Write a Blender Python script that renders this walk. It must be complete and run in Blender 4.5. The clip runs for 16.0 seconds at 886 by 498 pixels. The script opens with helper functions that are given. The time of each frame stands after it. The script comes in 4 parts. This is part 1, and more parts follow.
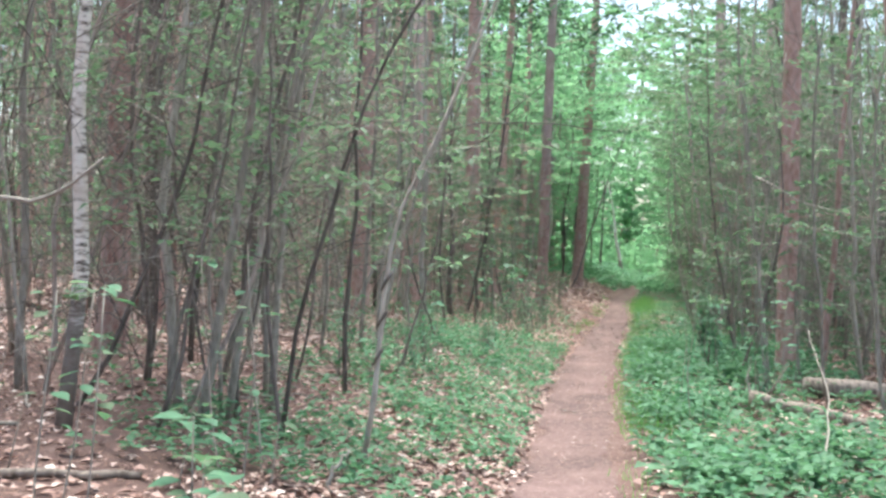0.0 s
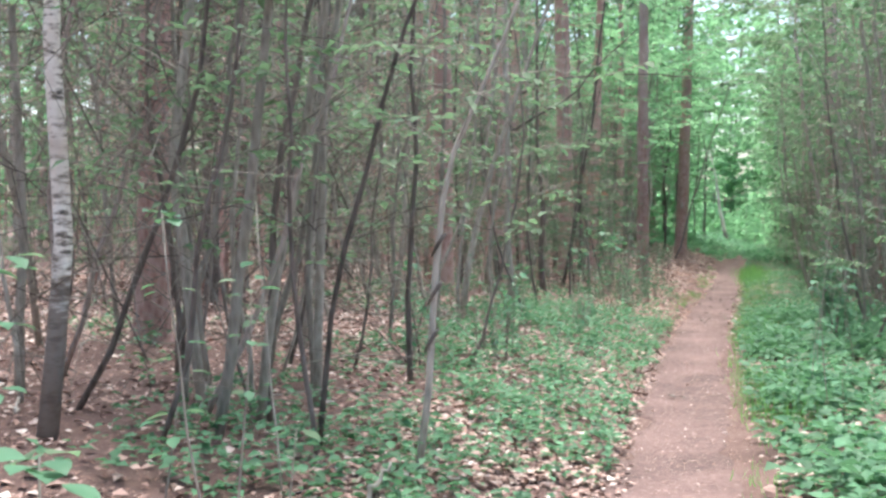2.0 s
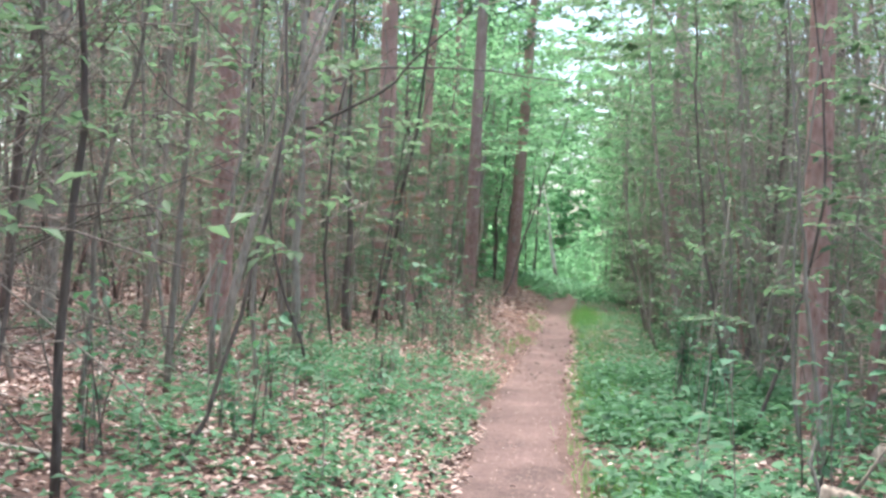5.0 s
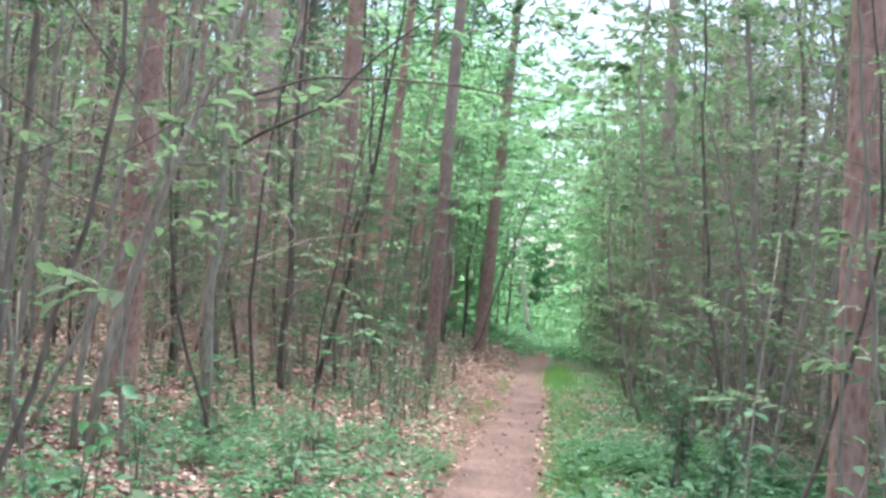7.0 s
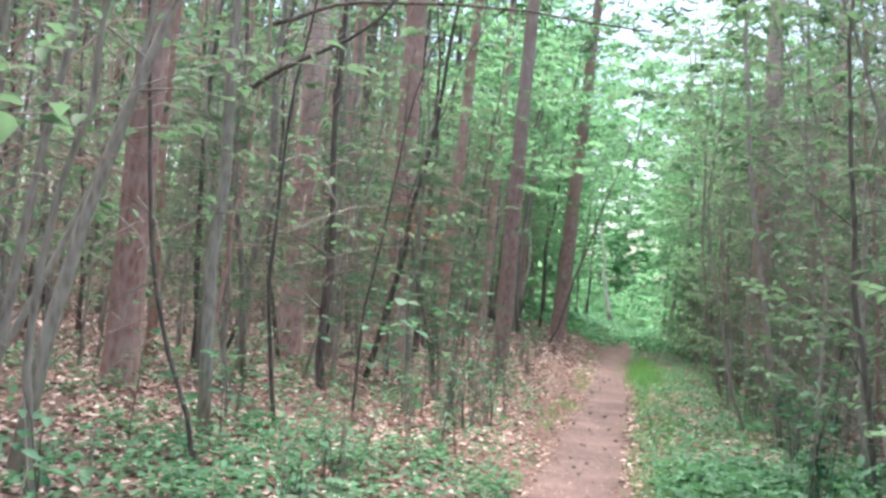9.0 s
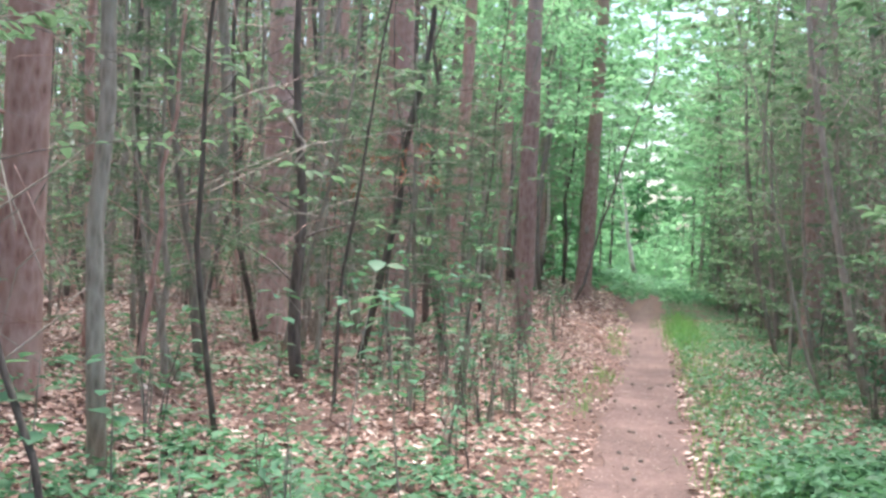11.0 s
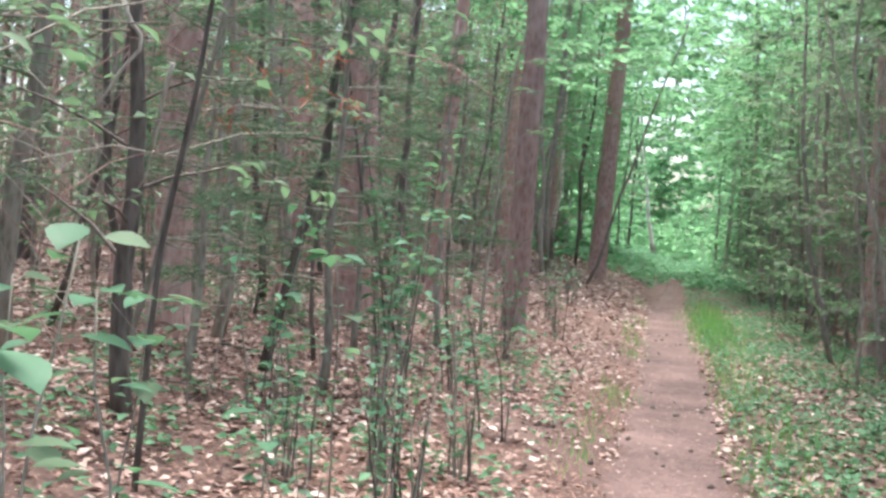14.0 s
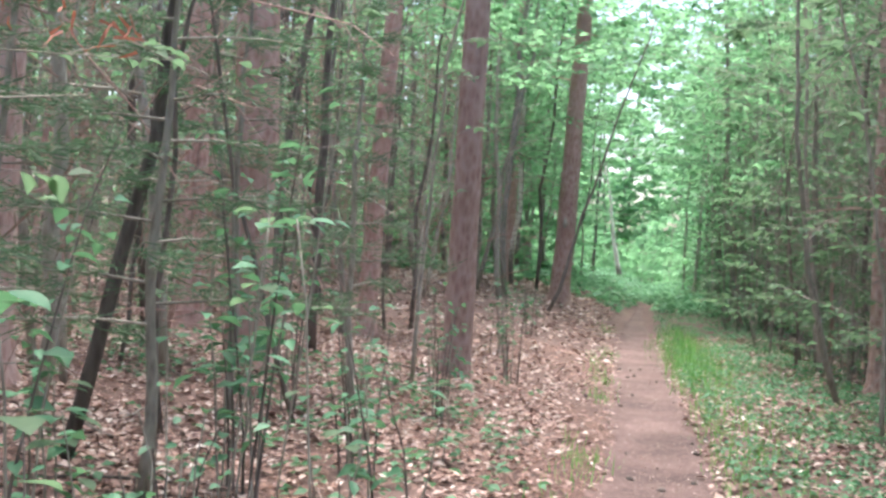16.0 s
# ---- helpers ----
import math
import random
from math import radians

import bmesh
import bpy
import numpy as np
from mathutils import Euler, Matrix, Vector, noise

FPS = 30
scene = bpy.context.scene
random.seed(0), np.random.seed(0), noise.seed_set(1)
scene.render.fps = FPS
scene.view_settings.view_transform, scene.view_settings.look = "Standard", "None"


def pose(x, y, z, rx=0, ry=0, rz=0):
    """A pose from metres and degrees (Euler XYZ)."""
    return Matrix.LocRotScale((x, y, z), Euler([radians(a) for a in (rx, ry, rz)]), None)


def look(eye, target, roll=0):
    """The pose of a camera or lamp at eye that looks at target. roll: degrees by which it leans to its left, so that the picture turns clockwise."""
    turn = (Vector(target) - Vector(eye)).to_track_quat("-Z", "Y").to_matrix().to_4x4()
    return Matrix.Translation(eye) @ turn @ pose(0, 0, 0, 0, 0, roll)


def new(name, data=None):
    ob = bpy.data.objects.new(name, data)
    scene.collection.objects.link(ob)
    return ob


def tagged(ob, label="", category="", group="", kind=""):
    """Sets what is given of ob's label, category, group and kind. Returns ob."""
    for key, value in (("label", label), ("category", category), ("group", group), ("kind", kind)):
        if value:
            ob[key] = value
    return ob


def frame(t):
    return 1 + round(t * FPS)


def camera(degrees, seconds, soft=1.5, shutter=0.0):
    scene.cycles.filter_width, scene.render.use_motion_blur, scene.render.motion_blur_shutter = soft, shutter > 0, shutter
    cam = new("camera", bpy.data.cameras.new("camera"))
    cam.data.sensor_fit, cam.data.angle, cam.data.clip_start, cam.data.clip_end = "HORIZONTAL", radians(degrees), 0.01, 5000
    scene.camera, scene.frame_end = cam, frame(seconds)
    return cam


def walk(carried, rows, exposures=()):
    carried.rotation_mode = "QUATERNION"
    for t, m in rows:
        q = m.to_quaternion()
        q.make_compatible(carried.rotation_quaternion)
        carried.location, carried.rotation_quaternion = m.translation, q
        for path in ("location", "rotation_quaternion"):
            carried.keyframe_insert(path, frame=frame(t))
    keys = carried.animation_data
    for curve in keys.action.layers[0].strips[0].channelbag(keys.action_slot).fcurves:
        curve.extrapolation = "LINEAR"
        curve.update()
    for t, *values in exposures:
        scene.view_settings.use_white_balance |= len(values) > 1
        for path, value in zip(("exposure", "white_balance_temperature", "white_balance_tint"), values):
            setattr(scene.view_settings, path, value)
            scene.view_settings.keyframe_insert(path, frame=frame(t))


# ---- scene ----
cam = camera(41.5, 16.0, soft=2.8)
PATH = [
    (0, (0.696, 1.518, 1.644), (0.421, 3.499, 1.647), 2.0),
    (0.5, (0.752, 1.873, 1.592), (0.435, 3.848, 1.573), -0.0),
    (1, (0.763, 2.272, 1.625), (0.419, 4.24, 1.538), 1.1),
    (1.5, (0.676, 2.738, 1.588), (0.275, 4.697, 1.529), 2.8),
    (2, (0.639, 3.186, 1.51), (0.197, 5.136, 1.476), -0.1),
    (2.5, (0.593, 3.675, 1.491), (0.152, 5.625, 1.445), 2.9),
    (3, (0.524, 4.254, 1.477), (0.147, 6.218, 1.456), 1.1),
    (3.5, (0.559, 4.862, 1.436), (0.275, 6.842, 1.45), 2.5),
    (4, (0.541, 5.463, 1.383), (0.3, 7.449, 1.411), 2.0),
    (4.2, (0.519, 5.729, 1.422), (0.341, 7.721, 1.442), 2.3),
    (6.3, (0.57, 8.375, 1.527), (0.412, 10.368, 1.551), 3.8),
    (6.5, (0.568, 8.616, 1.5), (0.416, 10.61, 1.54), 4.9),
    (7, (0.583, 9.168, 1.521), (0.459, 11.161, 1.632), 4.6),
    (7.5, (0.642, 9.731, 1.549), (0.509, 11.719, 1.724), 4.0),
    (8, (0.608, 10.329, 1.506), (0.382, 12.31, 1.659), 3.8),
    (8.2, (0.596, 10.576, 1.51), (0.366, 12.559, 1.637), 4.7),
    (10.3, (0.396, 13.234, 1.534), (0.092, 15.21, 1.576), 4.3),
    (10.5, (0.364, 13.523, 1.518), (0.059, 15.499, 1.546), 2.9),
    (11, (0.366, 14.206, 1.514), (0.083, 16.186, 1.523), 2.3),
    (11.5, (0.399, 14.815, 1.54), (0.072, 16.788, 1.54), 3.8),
    (12, (0.386, 15.469, 1.535), (0.058, 17.441, 1.526), 3.8),
    (12.5, (0.386, 16.175, 1.525), (0.121, 18.157, 1.484), 1.8),
    (13, (0.316, 16.782, 1.467), (-0.039, 18.751, 1.463), 2.3),
    (13.5, (0.334, 17.38, 1.506), (0.013, 19.354, 1.5), 2.7),
    (14, (0.369, 17.957, 1.52), (0.058, 19.933, 1.482), 4.1),
    (14.5, (0.349, 18.54, 1.522), (0.058, 20.518, 1.511), 1.7),
    (15, (0.383, 19.205, 1.523), (0.086, 21.183, 1.525), 1.6),
    (15.5, (0.356, 19.853, 1.475), (0.017, 21.824, 1.477), 3.7),
    (16, (0.363, 20.547, 1.494), (0.108, 22.531, 1.503), 3.2),
]
walk(cam, [(t, look(eye, target, roll)) for t, eye, target, roll in PATH], [(0.0, 1.6, 6500, 4), (4.0, 1.64, 6500, 8), (8.0, 1.69, 6500, 6), (12.0, 1.74, 6500, 10), (14.0, 1.76, 6500, 9), (16.0, 1.86, 6500, 10)])

# ---- light ----
world = bpy.data.worlds.new("overcast_sky")
scene.world = world
world.use_nodes = True
wn = world.node_tree
sky = wn.nodes.new("ShaderNodeTexSky")
sky.sky_type = "NISHITA"
sky.sun_disc = False
sky.sun_elevation = radians(77)
sky.sun_rotation = radians(-17)
sky.air_density, sky.dust_density, sky.ozone_density = 1.0, 4.0, 1.0
wn.links.new(sky.outputs[0], wn.nodes["Background"].inputs[0])
wn.nodes["Background"].inputs[1].default_value = 0.15
sun_data = bpy.data.lights.new("sun", "SUN")
sun_data.energy, sun_data.angle, sun_data.color = 2.2, radians(30), (1.0, 0.97, 0.92)
sun = new("sun", sun_data)
sun.matrix_world = look((-3, 18, 46), (0, 8, 0))

R = np.random.default_rng(7)


# ---- ground shape ----
CENTRE = ((-60, 0.5), (9.5, 0.48), (15, 0.43), (18, 0.45), (22.5, 0.62), (26.5, 0.78), (30, 0.93), (33, 1.03), (39, 1.17), (48, 1.4), (60, 1.95), (80, 3.2), (300, 16))


def trail_x(y):
    """The middle of the trail at y."""
    return np.interp(y, [c[0] for c in CENTRE], [c[1] for c in CENTRE])


def bumps(x, y):
    return 0.018 * np.sin(1.9 * x + 0.8 * y) * np.sin(1.3 * y - 0.7 * x) + 0.012 * np.sin(4.3 * x - 1.1) * np.sin(3.7 * y + 2 * x)


def height(x, y):
    """The ground: the trail lies level, a bank rises to its left, and the right side lies a little higher."""
    c = trail_x(y)
    u, v = np.maximum(0, c - 0.42 - x), np.maximum(0, x - c - 0.42)
    rough = np.clip((u + v) * 2, 0, 1)
    return (0.52 + 0.5 * np.clip((y - 36) / 12, 0, 1)) * (1 - np.exp(-u / 1.9)) + 0.09 * (1 - np.exp(-v * 1.5)) + rough * bumps(x, y) - 0.02 * np.exp(-((x - c) / 0.3) ** 2)


# ---- materials ----
def node_mat(name):
    m = bpy.data.materials.new(name)
    m.use_nodes = True
    nt = m.node_tree
    return m, nt, nt.nodes["Principled BSDF"]


def ramp(nt, stops):
    r = nt.nodes.new("ShaderNodeValToRGB")
    e = r.color_ramp.elements
    while len(e) < len(stops):
        e.new(0.5)
    for k, (p, c) in zip(e, stops):
        k.position, k.color = p, (*c, 1)
    return r


def noise_node(nt, scale, detail=4.0, rough=0.6, stretch=None):
    tc = nt.nodes.new("ShaderNodeTexCoord")
    n = nt.nodes.new("ShaderNodeTexNoise")
    n.inputs["Scale"].default_value, n.inputs["Detail"].default_value, n.inputs["Roughness"].default_value = scale, detail, rough
    if stretch:
        mp = nt.nodes.new("ShaderNodeMapping")
        mp.inputs["Scale"].default_value = stretch
        nt.links.new(tc.outputs["Object"], mp.inputs[0])
        nt.links.new(mp.outputs[0], n.inputs["Vector"])
    else:
        nt.links.new(tc.outputs["Object"], n.inputs["Vector"])
    return n


def mix_rgb(nt, fac, a, b, blend="MIX"):
    m = nt.nodes.new("ShaderNodeMix")
    m.data_type, m.blend_type = "RGBA", blend
    for sock, v in ((m.inputs[0], fac), (m.inputs[6], a), (m.inputs[7], b)):
        if hasattr(v, "links"):
            nt.links.new(v, sock)
        elif isinstance(v, tuple):
            sock.default_value = (*v, 1)
        else:
            sock.default_value = v
    return m.outputs[2]


def bump(nt, bsdf, height_out, strength, dist):
    b = nt.nodes.new("ShaderNodeBump")
    b.inputs["Strength"].default_value, b.inputs["Distance"].default_value = strength, dist
    nt.links.new(height_out, b.inputs["Height"])
    nt.links.new(b.outputs[0], bsdf.inputs["Normal"])


def leaf_material(name, dark, light, back, rough=0.5, through_share=0.4):
    m, nt, p = node_mat(name)
    geo = nt.nodes.new("ShaderNodeNewGeometry")
    r = ramp(nt, [(0.0, dark), (0.75, light), (1.0, tuple(min(1, 1.25 * c) for c in light))])
    nt.links.new(geo.outputs["Random Per Island"], r.inputs[0])
    info = nt.nodes.new("ShaderNodeObjectInfo")
    hue = nt.nodes.new("ShaderNodeHueSaturation")
    mr = nt.nodes.new("ShaderNodeMapRange")
    mr.inputs[3].default_value, mr.inputs[4].default_value = 0.8, 1.2
    nt.links.new(info.outputs["Random"], mr.inputs[0])
    nt.links.new(mr.outputs[0], hue.inputs["Value"])
    nt.links.new(r.outputs[0], hue.inputs["Color"])
    nt.links.new(hue.outputs[0], p.inputs["Base Color"])
    p.inputs["Roughness"].default_value = rough
    p.inputs["Specular IOR Level"].default_value = 0.3
    tr = nt.nodes.new("ShaderNodeBsdfTranslucent")
    tr.inputs[0].default_value = (*back, 1)
    mx = nt.nodes.new("ShaderNodeMixShader")
    mx.inputs[0].default_value = through_share
    nt.links.new(p.outputs[0], mx.inputs[1])
    nt.links.new(tr.outputs[0], mx.inputs[2])
    nt.links.new(mx.outputs[0], nt.nodes["Material Output"].inputs[0])
    return m


def bark_material(name, low, mid, high, scale, strength, stretch=(1, 1, 0.18), upper=None, lichen=0.45):
    m, nt, p = node_mat(name)
    big = noise_node(nt, 1.4, 3)
    fine = noise_node(nt, scale, 6, 0.7, stretch)
    tc = nt.nodes.new("ShaderNodeTexCoord")
    mp = nt.nodes.new("ShaderNodeMapping")
    mp.inputs["Scale"].default_value = stretch
    vo = nt.nodes.new("ShaderNodeTexVoronoi")
    vo.inputs["Scale"].default_value = scale * 0.9
    nt.links.new(tc.outputs["Object"], mp.inputs[0])
    nt.links.new(mp.outputs[0], vo.inputs["Vector"])
    add = nt.nodes.new("ShaderNodeMath")
    add.operation = "MULTIPLY_ADD"
    add.inputs[1].default_value = 0.55
    nt.links.new(vo.outputs["Distance"], add.inputs[0])
    half = nt.nodes.new("ShaderNodeMath")
    half.operation = "MULTIPLY"
    half.inputs[1].default_value = 0.75
    nt.links.new(fine.outputs[0], half.inputs[0])
    nt.links.new(half.outputs[0], add.inputs[2])
    r = ramp(nt, [(0.25, low), (0.5, mid), (0.8, high)])
    nt.links.new(add.outputs[0], r.inputs[0])
    info = nt.nodes.new("ShaderNodeObjectInfo")
    mr = nt.nodes.new("ShaderNodeMapRange")
    mr.inputs[3].default_value, mr.inputs[4].default_value = 0.7, 1.25
    nt.links.new(info.outputs["Random"], mr.inputs[0])
    hue = nt.nodes.new("ShaderNodeHueSaturation")
    nt.links.new(mr.outputs[0], hue.inputs["Value"])
    base = r.outputs[0]
    # colour above 3 to 6 m: upper bark's own tone plus light painted in
    if upper:
        sep = nt.nodes.new("ShaderNodeSeparateXYZ")
        nt.links.new(tc.outputs["Object"], sep.inputs[0])
        hi = nt.nodes.new("ShaderNodeMapRange")
        hi.inputs[1].default_value, hi.inputs[2].default_value, hi.inputs[4].default_value = 3.0, 6.0, 0.75
        nt.links.new(sep.outputs[2], hi.inputs[0])
        base = mix_rgb(nt, hi.outputs[0], base, upper)
    lich = ramp(nt, [(0.5, (0, 0, 0)), (0.72, (1, 1, 1))])
    nt.links.new(big.outputs[0], lich.inputs[0])
    col = mix_rgb(nt, lich.outputs[0], base, tuple((1 - lichen) * a + lichen * b for a, b in zip(mid, (0.17, 0.19, 0.14))))
    nt.links.new(col, hue.inputs["Color"])
    nt.links.new(hue.outputs[0], p.inputs["Base Color"])
    p.inputs["Roughness"].default_value = 0.9
    bump(nt, p, add.outputs[0], strength, 0.02)
    return m


# salmon upper bark, with the sun on it mixed into the colour
PINE_BARK = bark_material("pine_bark", (0.14, 0.072, 0.06), (0.39, 0.23, 0.2), (0.53, 0.37, 0.335), 20, 1.0, (1, 1, 0.42), (0.5, 0.335, 0.285), 0.12)
# pinkish pine whose upper trunk is painted paler to look lit
LIT_TOP_PINE = bark_material("lit_top_pine_bark", (0.14, 0.078, 0.066), (0.41, 0.26, 0.23), (0.56, 0.41, 0.375), 20, 1.0, (1, 1, 0.42), (0.7, 0.58, 0.52), 0.1)
TWIG_BARK = bark_material("twig_bark", (0.15, 0.118, 0.105), (0.29, 0.238, 0.215), (0.4, 0.34, 0.31), 34, 0.4, (1, 1, 0.3))
GREY_BARK = bark_material("grey_bark", (0.13, 0.112, 0.096), (0.25, 0.222, 0.19), (0.37, 0.338, 0.295), 34, 0.6, (1, 1, 0.3))
PALE_BARK = bark_material("pale_bark", (0.16, 0.14, 0.12), (0.3, 0.265, 0.23), (0.42, 0.38, 0.335), 30, 0.5, (1, 1, 0.3))
LOG_BARK = bark_material("log_bark", (0.07, 0.055, 0.045), (0.17, 0.137, 0.115), (0.3, 0.25, 0.21), 26, 0.9, (1, 1, 0.3))
DARK_BARK = bark_material("dark_bark", (0.04, 0.033, 0.029), (0.105, 0.086, 0.076), (0.185, 0.155, 0.14), 30, 0.8, (1, 1, 0.25), None, 0.15)
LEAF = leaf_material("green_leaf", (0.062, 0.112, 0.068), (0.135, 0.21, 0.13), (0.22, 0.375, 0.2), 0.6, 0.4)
# brighter copy of LEAF: daylight on crowns and far growth put into the colour
LIT_LEAF = leaf_material("lit_leaf", (0.07, 0.15, 0.08), (0.16, 0.32, 0.17), (0.35, 0.66, 0.35), 0.6, 0.48)
HERB_LEAF = leaf_material("herb_leaf", (0.05, 0.122, 0.07), (0.122, 0.28, 0.152), (0.165, 0.375, 0.178), 0.55, 0.3)
BROAD_LEAF = leaf_material("broad_leaf", (0.05, 0.13, 0.078), (0.095, 0.23, 0.135), (0.16, 0.36, 0.17), 0.5, 0.32)
NEEDLE = leaf_material("pine_needle", (0.05, 0.09, 0.055), (0.1, 0.17, 0.1), (0.15, 0.27, 0.14), 0.6, 0.3)
GRASS = leaf_material("grass_blade", (0.07, 0.19, 0.06), (0.16, 0.4, 0.12), (0.24, 0.52, 0.13), 0.6, 0.35)
RED_NEEDLE = leaf_material("fallen_needle", (0.3, 0.16, 0.125), (0.5, 0.31, 0.25), (0.3, 0.15, 0.1), 0.7, 0.15)
RED_LEAF = leaf_material("rust_red_leaf", (0.2, 0.08, 0.06), (0.36, 0.14, 0.1), (0.36, 0.13, 0.08), 0.7, 0.25)


def litter_material():
    m, nt, p = node_mat("dead_leaf")
    geo = nt.nodes.new("ShaderNodeNewGeometry")
    r = ramp(nt, [(0.0, (0.18, 0.1, 0.083)), (0.3, (0.32, 0.195, 0.163)), (0.62, (0.43, 0.295, 0.255)), (0.88, (0.55, 0.43, 0.385)), (1.0, (0.76, 0.67, 0.61))])
    nt.links.new(geo.outputs["Random Per Island"], r.inputs[0])
    n = noise_node(nt, 60, 2)
    nt.links.new(mix_rgb(nt, 0.35, r.outputs[0], n.outputs[0], "OVERLAY"), p.inputs["Base Color"])
    p.inputs["Roughness"].default_value = 0.6
    return m


DEAD_LEAF = litter_material()


def soil_material(name, stops, fleck, scale):
    m, nt, p = node_mat(name)
    big = noise_node(nt, scale * 0.05, 4, 0.6)
    fine = noise_node(nt, scale, 8, 0.75)
    r = ramp(nt, stops)
    mixv = nt.nodes.new("ShaderNodeMath")
    mixv.operation = "MULTIPLY_ADD"
    mixv.inputs[1].default_value = 0.5
    h2 = nt.nodes.new("ShaderNodeMath")
    h2.operation = "MULTIPLY"
    h2.inputs[1].default_value = 0.5
    nt.links.new(big.outputs[0], h2.inputs[0])
    nt.links.new(fine.outputs[0], mixv.inputs[0])
    nt.links.new(h2.outputs[0], mixv.inputs[2])
    nt.links.new(mixv.outputs[0], r.inputs[0])
    sp = noise_node(nt, scale * 3.1, 2, 0.5)
    rs = ramp(nt, [(0.64, (0, 0, 0)), (0.7, (1, 1, 1))])
    nt.links.new(sp.outputs[0], rs.inputs[0])
    nt.links.new(mix_rgb(nt, rs.outputs[0], r.outputs[0], fleck), p.inputs["Base Color"])
    p.inputs["Roughness"].default_value = 0.95
    bump(nt, p, fine.outputs[0], 0.7, 0.02)
    return m


SOIL = soil_material("forest_soil", [(0.32, (0.06, 0.036, 0.031)), (0.48, (0.12, 0.07, 0.06)), (0.6, (0.175, 0.112, 0.098)), (0.72, (0.26, 0.185, 0.165))], (0.36, 0.28, 0.24), 22)
TRAIL = soil_material("trail_earth", [(0.38, (0.055, 0.034, 0.031)), (0.46, (0.112, 0.071, 0.065)), (0.55, (0.17, 0.108, 0.1)), (0.66, (0.26, 0.175, 0.163))], (0.38, 0.3, 0.27), 16)


def birch_material():
    m, nt, p = node_mat("birch_bark")
    n = noise_node(nt, 9, 5, 0.65, (1, 1, 3.2))
    r = ramp(nt, [(0.36, (0.035, 0.03, 0.028)), (0.43, (0.4, 0.35, 0.3)), (0.5, (0.76, 0.71, 0.65)), (0.8, (0.86, 0.83, 0.78))])
    nt.links.new(n.outputs[0], r.inputs[0])
    b = noise_node(nt, 2.2, 3)
    rb = ramp(nt, [(0.45, (0, 0, 0)), (0.7, (1, 1, 1))])
    nt.links.new(b.outputs[0], rb.inputs[0])
    worn = mix_rgb(nt, rb.outputs[0], r.outputs[0], (0.5, 0.42, 0.36))
    tc = nt.nodes.new("ShaderNodeTexCoord")
    sep = nt.nodes.new("ShaderNodeSeparateXYZ")
    nt.links.new(tc.outputs["Object"], sep.inputs[0])
    jag = nt.nodes.new("ShaderNodeMath")
    jag.operation = "MULTIPLY_ADD"
    jag.inputs[1].default_value = 0.9
    nt.links.new(n.outputs[0], jag.inputs[0])
    nt.links.new(sep.outputs[2], jag.inputs[2])
    foot = nt.nodes.new("ShaderNodeMapRange")
    foot.inputs[1].default_value, foot.inputs[2].default_value, foot.inputs[3].default_value, foot.inputs[4].default_value = 1.2, 1.5, 0.9, 0.0
    nt.links.new(jag.outputs[0], foot.inputs[0])
    nt.links.new(mix_rgb(nt, foot.outputs[0], worn, (0.13, 0.105, 0.09)), p.inputs["Base Color"])
    p.inputs["Roughness"].default_value = 0.75
    bump(nt, p, n.outputs[0], 0.4, 0.01)
    return m


BIRCH = birch_material()


# ---- mesh building ----
class Geo:
    """Vertices and faces gathered for one mesh."""

    def __init__(self):
        self.v, self.f = [], []

    def tube(self, pts, radii, sides=8, rough=0.0, cap=True):
        pts = np.asarray(pts, float)
        start = len(self.v)
        tang = np.gradient(pts, axis=0)
        tang /= np.linalg.norm(tang, axis=1)[:, None] + 1e-9
        ref = np.array([1.0, 0, 0]) if abs(tang[0][0]) < 0.8 else np.array([0, 1.0, 0])
        ang = np.arange(sides) * 2 * np.pi / sides
        for p, t, r in zip(pts, tang, radii):
            a = np.cross(t, ref)
            a /= np.linalg.norm(a) + 1e-9
            b = np.cross(t, a)
            rr = r * (1 + rough * (R.random(sides) - 0.5)) if rough else np.full(sides, r)
            self.v.extend((p + np.outer(np.cos(ang) * rr, a) + np.outer(np.sin(ang) * rr, b)).tolist())
        for i in range(len(pts) - 1):
            o = start + i * sides
            for k in range(sides):
                k2 = (k + 1) % sides
                self.f.append((o + k, o + k2, o + sides + k2, o + sides + k))
        if cap:
            self.f.append(tuple(range(start + sides - 1, start - 1, -1)))
            self.f.append(tuple(range(len(self.v) - sides, len(self.v))))
        return self

    def mesh(self, name, mat, smooth=True):
        me = bpy.data.meshes.new(name)
        me.from_pydata(self.v, [], self.f)
        if smooth:
            me.polygons.foreach_set("use_smooth", np.ones(len(me.polygons), bool))
        me.materials.append(mat)
        return me


def unit(a):
    return a / (np.linalg.norm(a, axis=-1, keepdims=True) + 1e-9)


